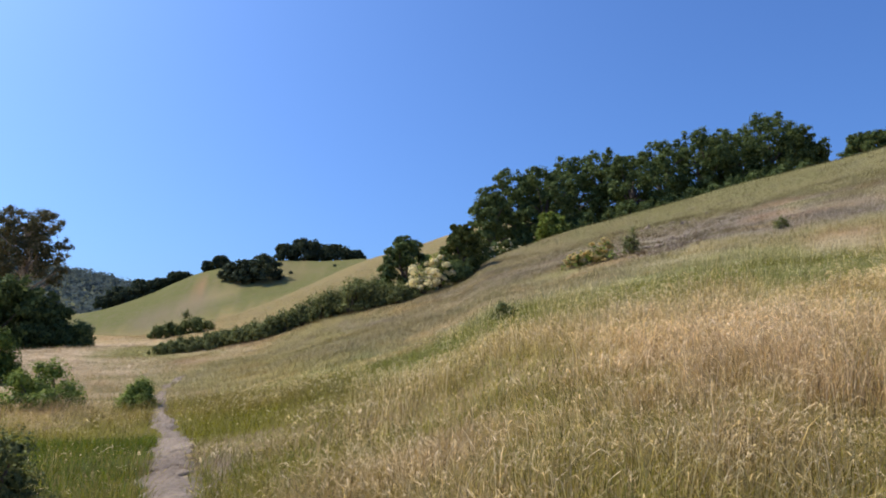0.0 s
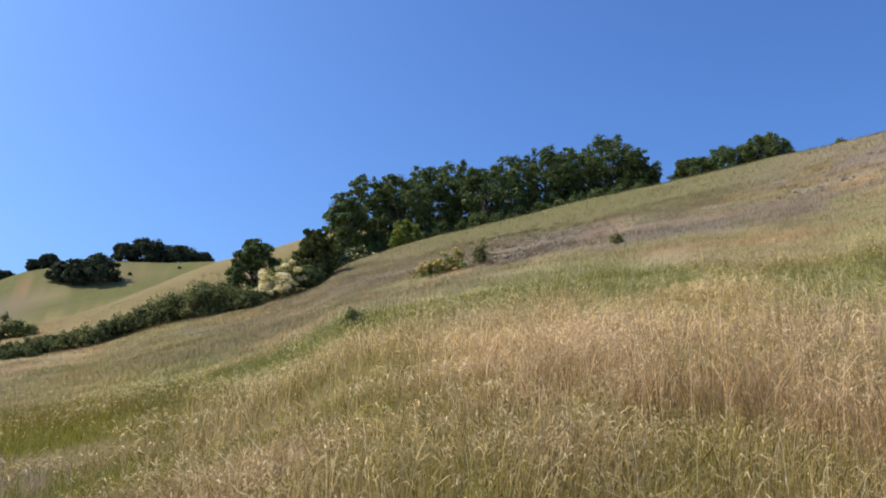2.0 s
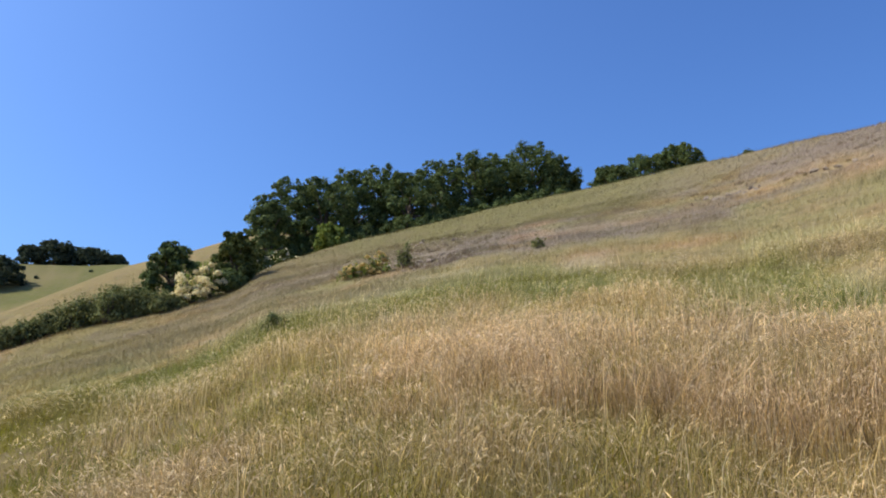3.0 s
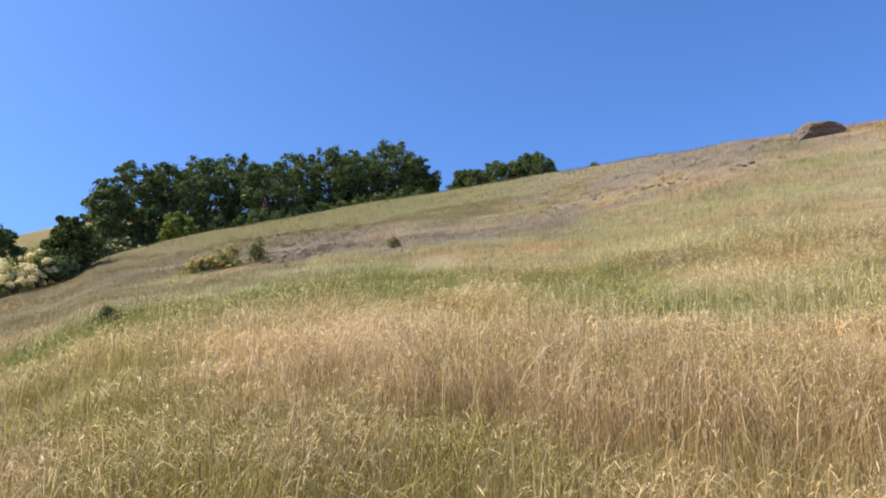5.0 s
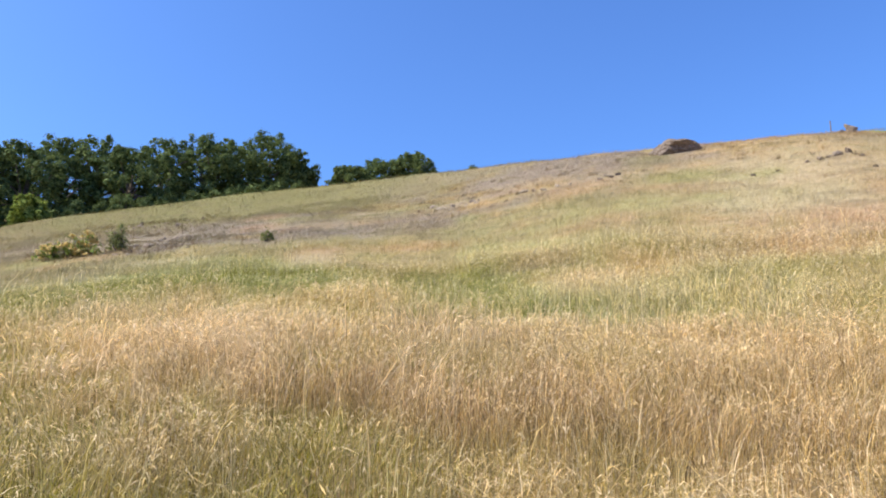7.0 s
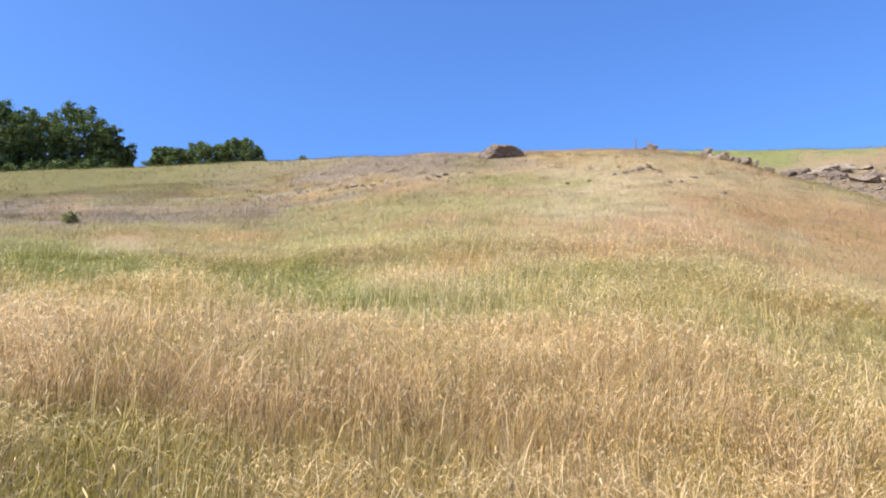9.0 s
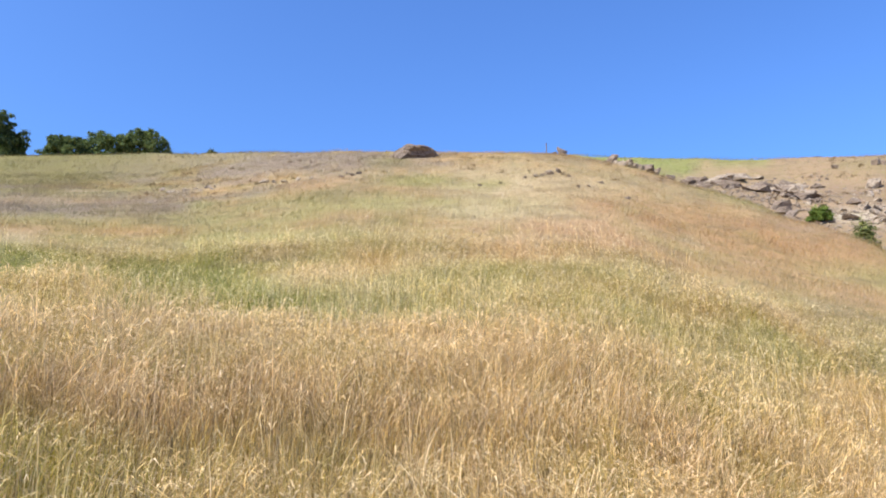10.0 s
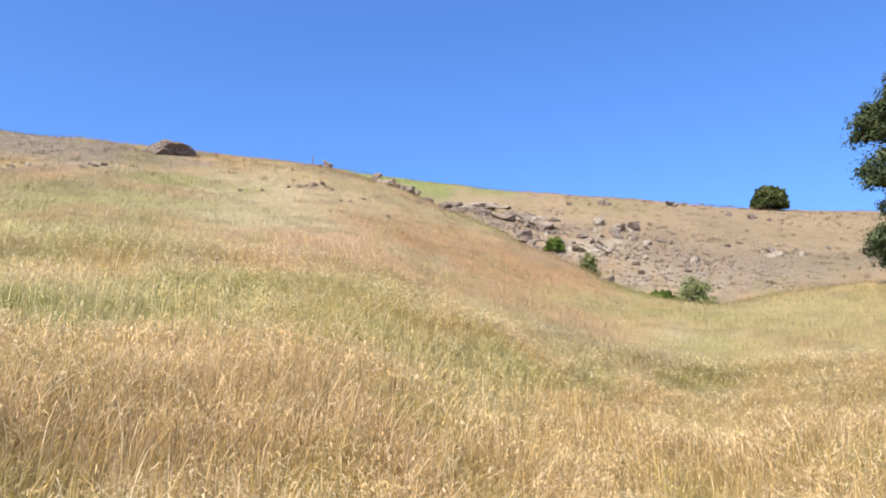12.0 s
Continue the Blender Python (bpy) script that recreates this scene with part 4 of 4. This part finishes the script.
for b, r, s in [(64.5, 44, 0.5), (66.4, 45.5, 0.6), (67.3, 46, 0.7), (67.9, 46.5, 0.6), (68.4, 47, 1.0), (69.1, 47.5, 1.1), (69.9, 46, 0.6), (72.4, 45.5, 0.8), (70.6, 42, 0.5), (74.4, 41, 0.6), (62.8, 43, 0.5), (71.4, 43, 0.5)]:
    rock("brown" if s < 0.7 else "grey", b, r - 1.5, s * 0.6, "grey stone in the dry grass", "slope stones", 0.7, name="stone")
rock("grey", 69.4, 60, 1.15, "pale pointed rock on the crest", "shoulder rocks", 1.15)
rock("brown", 68.9, 59.6, 0.6, "small brown rock on the crest", "shoulder rocks", 0.6)
for kind, b, r, s in [("brown", 73.3, 57.5, 1.0), ("grey", 73.75, 57.2, 0.8), ("brown", 74.2, 57.3, 0.7), ("brown", 74.75, 57.3, 1.2), ("grey", 75.05, 57, 0.8), ("pale", 73.6, 55.6, 0.6), ("pale", 74.0, 55.2, 0.55), ("pale", 74.5, 55.2, 0.9),
                      ("pale", 74.9, 55.4, 0.6), ("brown", 75.85, 56.4, 1.1), ("brown", 76.15, 55.6, 0.9), ("grey", 76.5, 56.2, 0.9), ("brown", 77.5, 55.8, 1.0), ("grey", 75.4, 55.6, 0.7), ("pale", 73.35, 56, 0.4)]:
    rock(kind, b, r, s, "broken rock on the shoulder of the hill", "shoulder rocks", 0.8)
for i in range(15):
    b = rng.uniform(80.4, 83.6)
    rock("pale", b, 80 + 1.3 * (b - 80.4) + rng.uniform(-1.5, 1.5), rng.choice([1.0, 1.5, 2.0, 2.5]), "pale flat ledge of the outcrop", "outcrop", 0.34, ledge=True)
for i in range(26):
    rock("brown" if i % 3 else "grey", rng.uniform(79.2, 82.4), 77 + rng.uniform(-2, 3), rng.choice([0.5, 0.7, 1.0, 1.4]), "dark rock of a broken outcrop", "outcrop", 0.75, ledge=True)
for i in range(46):
    b = rng.uniform(83.6, 87.7)
    rock(("grey", "brown", "brown", "pale")[i % 4], b, 81 - 1.0 * (b - 83.6) + rng.uniform(-5, 2.5), rng.choice([0.4, 0.6, 0.9, 1.3, 1.9]), "dark jagged rock of the lower outcrop", "outcrop", 0.55, ledge=True)
for b, r, s in [(84.4, 59, 1.2), (84.8, 58.5, 1.6), (85.3, 58.5, 1.3), (85.7, 58, 1.5), (86.2, 57.5, 0.9), (92.2, 51, 0.8), (93.0, 51, 0.7), (91.2, 54, 0.9)]:
    rock("brown", b, r, s, "dark rock at the head of the gully", "outcrop", 0.9)
for i in range(96):
    rock(("pale", "pale", "grey", "pale", "brown")[i % 5], rng.normal(94.5, 4.5), rng.uniform(58, 82), rng.choice([0.2, 0.25, 0.3, 0.4, 0.5, 0.75]), "pale stone scattered over the bare slope", "scree stones", 0.65, name="stone")
for i in range(26):
    rock("grey" if i % 3 else "pale", rng.normal(92.7, 0.8), rng.uniform(74, 80), rng.choice([0.4, 0.6, 1.0, 1.7]), "broken rock of a small crag on the bare slope", "scree crag", 0.8)
for i in range(22):
    rock("pale", rng.normal(90.6, 0.9), rng.uniform(64, 71), rng.choice([0.4, 0.6, 0.9, 1.4]), "bleached rock at the foot of the bare slope", "scree crag", 0.4)
for b, r, s in [(88.9, 86, 0.9), (91.4, 87, 1.5), (91.9, 87, 1.0), (96.5, 91, 1.1), (97.0, 91, 0.8), (100.8, 89, 0.9), (102.4, 88.5, 1.2), (103.5, 88, 0.8), (92.8, 78, 1.5), (93.7, 78.5, 1.7), (93.2, 79, 1.2), (89.8, 72, 1.4),
                (95.9, 75, 1.0), (98.0, 68.5, 1.0), (93.9, 64.6, 0.9), (100.6, 75.7, 0.9), (103.5, 73.7, 1.1), (91.9, 59, 1.0), (91.0, 60, 0.8), (85.1, 68.5, 1.9), (85.8, 65.5, 1.6), (85.4, 67, 1.5)]:
    rock("brown", b, r, s * 0.9, "dark brown rock on the dry slope", "scree stones", 0.75)
for b, r, s in [(94.8, 73, 1.0), (96.6, 72, 1.0), (98.2, 68, 1.2), (103.8, 72, 1.4), (104.3, 72.5, 0.8), (105.4, 72, 0.9), (94.2, 62, 0.9), (96.2, 63, 0.8)]:
    rock("pale", b, r, s, "large pale rock on the bare slope", "scree stones", 0.7)


def rubble(name, label, b0, b1, r0, r1, count, sizes, mat, seed):
    """Small broken stones, too many to count, in one mesh."""
    rg = np.random.default_rng(seed)
    b, r = np.radians(rg.uniform(b0, b1, count)), rg.uniform(r0, r1, count)
    x, y = np.sin(b) * r, np.cos(b) * r
    c = np.stack([x, y, height(x, y)], 1)
    s = rg.uniform(*sizes, count)
    star = np.array([[1, 0, 0], [0, 1, 0], [-1, 0, 0], [0, -1, 0], [0.1, 0.1, 0.8], [0, 0, -0.5]])
    v = c[:, None] + star[None] * s[:, None, None] * rg.uniform(0.6, 1.3, (count, 6, 1)) + rg.normal(0, 0.12, (count, 6, 3)) * s[:, None, None]
    f = np.array([[0, 1, 4], [1, 2, 4], [2, 3, 4], [3, 0, 4], [1, 0, 5], [2, 1, 5], [3, 2, 5], [0, 3, 5]])
    tri = (np.arange(count)[:, None, None] * 6 + f[None]).reshape(-1, 3)
    tagged(new(name, mesh_of(name, v.reshape(-1, 3), tri, (mat,))), label, "stones", kind="stuff")


rubble("scree_rubble", "small stones over the bare slope", 87.5, 105, 57, 81, 1600, (0.06, 0.2), M_PALE, 401)
rubble("slope_rubble", "small stones on the bare patch of the slope", 13.8, 20.6, 36, 60, 160, (0.06, 0.16), M_PALE, 402)
rubble("outcrop_rubble", "broken stones round the outcrop", 79, 88.5, 68, 84, 700, (0.08, 0.28), M_ROCK, 403)
rubble("trail_pebble_scatter", "pebbles lying on the bare trail", -21.4, -18.6, 7, 24, 160, (0.012, 0.035), M_ROCK, 404)
for b, r, h in [(68.25, 62, 1.15)]:
    vs, fs = tube([(0, 0, -0.3), (0.01, 0, h * 0.5), (0.03, 0.01, h)], [0.05, 0.045, 0.04], 6)
    post = new("fence_post", mesh_of("fence_post", vs, fs, (M_POST,)))
    post.location = spot(b, r)
    tagged(post, "thin weathered post on the crest", "post", group="crest posts")


# ---------------------------------------------------------------- far woods on the last ridge
def far_woods():
    rg = np.random.default_rng(500)
    n = 5200
    b = np.radians(rg.uniform(-48, -17, n))
    r = np.sqrt(rg.uniform(400 ** 2, 985 ** 2, n))
    x, y = np.sin(b) * r, np.cos(b) * r
    z = height(x, y)
    lobes = [((x[i], y[i], z[i] + h * 0.4), h * 0.6) for i, h in enumerate(rg.uniform(3.0, 7.5, n))]
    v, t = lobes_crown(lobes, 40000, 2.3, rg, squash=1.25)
    # distance haze comes only from the bluish leaf colour
    tagged(new("far_woods", mesh_of("far_woods", v, t, (M_HAZEWOODS,))), "dark wooded ridge far up the valley, haze put into its leaf colour", "woods", kind="stuff")


far_woods()


# ---------------------------------------------------------------- the meadow's grass
def lushness(x, y):
    """How green and headless the sward is: greenest close to the trail and down the valley, in patches."""
    r, b = np.hypot(x, y), np.degrees(np.arctan2(x, y))
    lean = np.interp(b, [-40, -15, -5, 0, 30, 50, 80, 116], [0.95, 0.88, 0.66, 0.45, 0.21, 0.05, 0.02, 0.06])
    lean = lean + np.interp(b, [-10, 0, 35, 55, 116], [0.0, 0.22, 0.14, 0.05, 0.06]) * np.clip((8.4 - r) / 4.5, 0, 1)
    lean = lean - np.interp(b, [-8, 0, 40, 55], [0.0, 0.12, 0.12, 0.0]) * np.clip((r - 6.8) / 2, 0, 1) * np.clip((15 - r) / 3, 0, 1)
    patchy = 0.45 * drift(x, y, 1.1) + 0.2 * drift(x + 31, y + 17, 0.4) + 0.35 * drift(x + 13, y + 41, 2.3) - 0.5
    lean = lean * np.where(b < 0, np.clip((24 - r) / 9, 0.3, 1), 1)
    return np.clip(lean + np.where(r < 13, np.where(b < 42, 3.2, 2.3), 1.6) * patchy, 0, 1)


def scatter(lo, hi, density, b0, b1, rg):
    """Random points in a ring sector, clumped, clear of trail and bare ground."""
    n = int(density * math.radians(b1 - b0) / 2 * (hi * hi - lo * lo))
    r = np.sqrt(rg.uniform(lo * lo, hi * hi, n))
    b = np.radians(rg.uniform(b0, b1, n))
    x, y = np.sin(b) * r, np.cos(b) * r
    clump = 0.5 + 0.5 * np.sin(x * 2.3 + 2 * np.sin(y * 1.1)) * np.sin(y * 2.9 + 1.7 * np.sin(x * 0.8))
    keep = rg.random(n) < 0.45 + 0.55 * clump
    if lo < 60:
        keep &= off_trail(x, y) > np.clip(0.50 - 0.014 * r, 0.05, 1) * rg.uniform(0.45, 1.25, n)
    deg = np.degrees(b)
    rag = 0.3 * np.sin(x * 0.55 + 1.5 * np.sin(y * 0.4)) * np.sin(y * 0.5 + x * 0.23) + 0.25 * rg.normal(0, 1, n)
    bare = (((deg - 97) / 11) ** 2 + ((r - 70) / 17) ** 2 + rag < 1) | (((deg - 17.2) / 3.2) ** 2 + ((r - 47) / 12) ** 2 + rag < 0.2)
    bare |= (((deg + 15.7) / 0.9) ** 2 + ((r - 11.0) / 2.0) ** 2 + rag < 0.55)
    bare |= (deg < -19) & (r < 14 + 6 * rag) & (rg.random(n) < 0.65)
    keep &= ~bare | (rg.random(n) < 0.2)
    if hi > 30:
        for sx, sy, sr in STONES:
            keep &= (x - sx) ** 2 + (y - sy) ** 2 > sr * sr
    return x[keep], y[keep]


def grass(name, label, x, y, tall, width, rg, heads, mats, lean=0.24, levels=3):
    """Curved, tapering stalks in one mesh; heads are small nodding spikelets near each tip."""
    n = len(x)
    h = rg.uniform(tall[0], tall[1], n) * (0.8 + 0.25 * np.sin(x * 0.7 + 1) * np.sin(y * 0.6))
    lush = lushness(x, y)
    h = h * (1.12 - 0.48 * lush) * (0.62 + 0.45 * drift(x, y, 0.9) + 0.28 * drift(x + 11, y + 5, 0.35))
    base = np.stack([x, y, height(x, y) - 0.02], 1)
    a = drift(x + 3, y + 9, 0.5) * 9.0 + rg.normal(0, 1.7, n)  # neighbours lean alike
    away = np.stack([np.cos(a), np.sin(a), 0 * a], 1) * (rg.uniform(0.05, lean, n) * (0.45 + 1.2 * drift(x + 19, y + 2, 0.7)) * np.where(rg.random(n) < 0.36, 2.3, 1))[:, None] + np.array([0.06, -0.04, 0])
    hook = rg.uniform(1.5, 3.4, n)
    c = rg.uniform(0, 2 * math.pi, n)
    wide = np.stack([np.cos(c), np.sin(c), 0 * c], 1) * (width * rg.uniform(0.6, 1.4, n))[:, None] / 2
    at = lambda f: base + np.array([0, 0, 1.0]) * (h * f * (1 - 0.12 * f * f))[:, None] + away * (h * f ** hook)[:, None]
    rows, tips = [], []
    for k in range(levels - 1):
        f = k / (levels - 1)
        rows += [at(f) - wide * (1 - 0.5 * f), at(f) + wide * (1 - 0.5 * f)]
        tips += [np.full(n, f)] * 2
    rows.append(at(1.0))
    tips.append(np.ones(n))
    per = len(rows)
    v = np.stack(rows, 1).reshape(-1, 3)
    tip = np.stack(tips, 1).ravel()
    green = np.repeat(lush, per)
    tone = sward(x, y, rg)
    dyes = [np.repeat(tone, per, 0)]
    i = np.arange(n)[:, None] * per
    tri = []
    for k in range(levels - 2):
        o = 2 * k
        tri += [i + np.array([[o, o + 1, o + 3]]), i + np.array([[o, o + 3, o + 2]])]
    o = 2 * (levels - 2)
    tri.append(i + np.array([[o, o + 1, o + 2]]))
    tri = np.concatenate(tri)
    slots = np.zeros(len(tri), np.int32)
    grassy = np.clip((tone[:, 1] - tone[:, 0]) / 0.05 + 0.6, 0, 1) * tone[:, 3]
    for share, head_len, fat, rise in heads:
        # pale seed heads on some of the stalks: a short ribbon that rises and hooks over
        pick = rg.random(n) < share * (1.25 - 1.1 * lush) * (1 - 0.8 * grassy) * np.clip(2.6 * (0.6 * drift(x + 7, y + 3, 0.9) + 0.4 * drift(x + 1, y + 8, 0.35)) - 0.45, 0.08, 1.8) * np.interp(np.degrees(np.arctan2(x, y)), [-19, -4], [0.25, 1.0])
        m = int(pick.sum())
        f = rg.uniform(0.8, 1.0, m)
        hp, ap = h[pick], away[pick]
        p = base[pick] + np.array([0, 0, 1.0]) * (hp * f * (1 - 0.12 * f * f))[:, None] + ap * (hp * f ** hook[pick])[:, None]
        c = rg.uniform(0, 2 * math.pi, m)
        over = np.stack([np.cos(c), np.sin(c), 0 * c], 1) * rg.uniform(0.2, 1.1, m)[:, None] + ap / (np.linalg.norm(ap, axis=1)[:, None] + 0.05) * rg.uniform(0.2, 1.1, m)[:, None]
        s = np.cross(over + rg.normal(0, 0.3, (m, 3)), np.array([0, 0, 1.0]))
        s /= np.linalg.norm(s, axis=1)[:, None] + 1e-6
        ln = (head_len * rg.uniform(0.5, 1.4, m))[:, None]
        wd = ln * fat
        mid = p + (np.array([0, 0, rise]) + over * 0.55) * ln
        end = mid + (np.array([0, 0, 0.15]) - np.array([0, 0, 0.5]) * rg.random(m)[:, None] + over * 0.7) * ln
        q = np.stack([p - s * wd * 0.4, p + s * wd * 0.4, mid - s * wd, mid + s * wd, end], 1).reshape(-1, 3)
        j = np.arange(m)[:, None] * 5 + len(v)
        tri = np.concatenate([tri, j + np.array([[0, 1, 3]]), j + np.array([[0, 3, 2]]), j + np.array([[2, 3, 4]])])
        slots = np.concatenate([slots, np.ones(3 * m, np.int32)])
        v = np.concatenate([v, q])
        dyes.append(np.repeat(tone[pick], 5, 0))
        tip = np.concatenate([tip, np.ones(5 * m)])
        green = np.concatenate([green, np.repeat(lush[pick] * 0.4, 5)])
    me = mesh_of(name, v, tri, mats, slots)
    dye(me, np.concatenate(dyes))
    me.attributes.new("tip", "FLOAT", "POINT").data.foreach_set("value", tip.astype(np.float32))
    me.attributes.new("lush", "FLOAT", "POINT").data.foreach_set("value", green.astype(np.float32))
    tagged(new(name, me), label, "grass", kind="stuff")


rg = np.random.default_rng(900)
NEAR_HEADS = ((0.55, 0.06, 0.045, 0.1), (0.34, 0.05, 0.05, 0.25), (0.34, 0.13, 0.022, 0.25))
MID_HEADS = ((0.45, 0.10, 0.065, 0.2), (0.2, 0.19, 0.036, 0.3))
grass("wild_oats", "tall dry wild oats with nodding heads", *scatter(1.4, 9.5, 950, -36, 116, rg), (0.34, 0.84), 0.0046, rg, NEAR_HEADS, (M_STALK, M_HEAD), lean=0.58, levels=4)
grass("meadow_grass", "dry meadow grass with seed heads", *scatter(9.5, 24, 380, -36, 116, rg), (0.26, 0.62), 0.008, rg, MID_HEADS, (M_STALK, M_HEAD), lean=0.6, levels=2)
grass("green_grass", "green grass blades between dry stalks", *scatter(1.4, 11, 400, -36, 116, rg), (0.2, 0.45), 0.0065, rg, (), (M_BLADE,), lean=0.35)
grass("hillside_grass", "dry grass over the hillside", *scatter(24, 62, 120, -36, 114, rg), (0.14, 0.38), 0.015, rg, (), (M_HILL,), lean=0.6, levels=2)
grass("crest_grass", "dry grass along the crest", *scatter(62, 125, 12, -34, 113, rg), (0.15, 0.42), 0.042, rg, (), (M_HILL,), lean=0.6, levels=2)
grass("valley_grass", "dry grass behind the trail", *scatter(1.4, 30, 30, 116, 324, rg), (0.3, 0.6), 0.02, rg, (), (M_HILL,), levels=2)
OAT_HEADS = ((0.8, 0.10, 0.04, 0.1), (0.6, 0.06, 0.05, 0.2))
grass("oat_stalks", "single tall oat stalks bowed over the sward", *scatter(2.4, 9, 80, -7, 116, rg), (0.5, 0.95), 0.0068, rg, OAT_HEADS, (M_STRAW, M_HEAD), lean=0.75, levels=4)
grass("oat_stalks", "tall oats with heavy pale heads among the dry grass", *scatter(7, 17, 60, -7, 116, rg), (0.5, 0.95), 0.0085, rg, ((0.95, 0.13, 0.05, 0.1), (0.6, 0.08, 0.06, 0.2)), (M_STRAW, M_HEAD), lean=0.8, levels=3)
M_LUSH = blade_material("lush_blade", (0.175, 0.24, 0.036), (0.12, 0.17, 0.023), 0.75, (0.5, 1.3))
grass("lush_grass", "fresh green grass tufts beside the trail", *scatter(5.0, 17, 900, -34, -20.4, rg), (0.15, 0.5), 0.010, rg, (), (M_LUSH,), lean=0.5)
grass("lush_grass", "fresh green grass tufts beside the trail", *scatter(5.0, 13, 150, -18.5, -6, rg), (0.15, 0.38), 0.009, rg, (), (M_LUSH,), lean=0.5)
FAR_HEADS = ((0.9, 0.16, 0.045, 0.1), (0.8, 0.11, 0.06, 0.2))
grass("oat_stalks", "tall pale oats standing over the green sward", *scatter(14, 27, 7, 0, 80, rg), (0.6, 0.95), 0.012, rg, FAR_HEADS, (M_STRAW, M_HEAD), lean=0.6, levels=3)
M_DRY = blade_material("dry_tuft", (0.22, 0.15, 0.09), (0.18, 0.145, 0.07), 0.7, (0.5, 1.3), 0.4)


def tufts(name, label, b0, b1, r0, r1, count, seed):
    """Dry tufts: blades in small bunches."""
    rg = np.random.default_rng(seed)
    b, r = np.radians(np.repeat(rg.uniform(b0, b1, count), 24)), np.repeat(rg.uniform(r0, r1, count), 24)
    n = len(b)
    x, y = np.sin(b) * r + rg.normal(0, 0.16, n), np.cos(b) * r + rg.normal(0, 0.16, n)
    grass(name, label, x, y, (0.16, 0.42), 0.04, rg, (), (M_DRY,), lean=0.7, levels=2)


tufts("dry_tufts", "dark dry tufts over the bare slope", 87, 111, 55, 97, 420, 410)
tufts("dry_tufts", "dark dry tufts on the stony patch of the slope", 9, 24, 36, 62, 130, 411)
tufts("dry_tufts", "dark dry tufts along the stony crest", 36, 80, 43, 58, 80, 412)
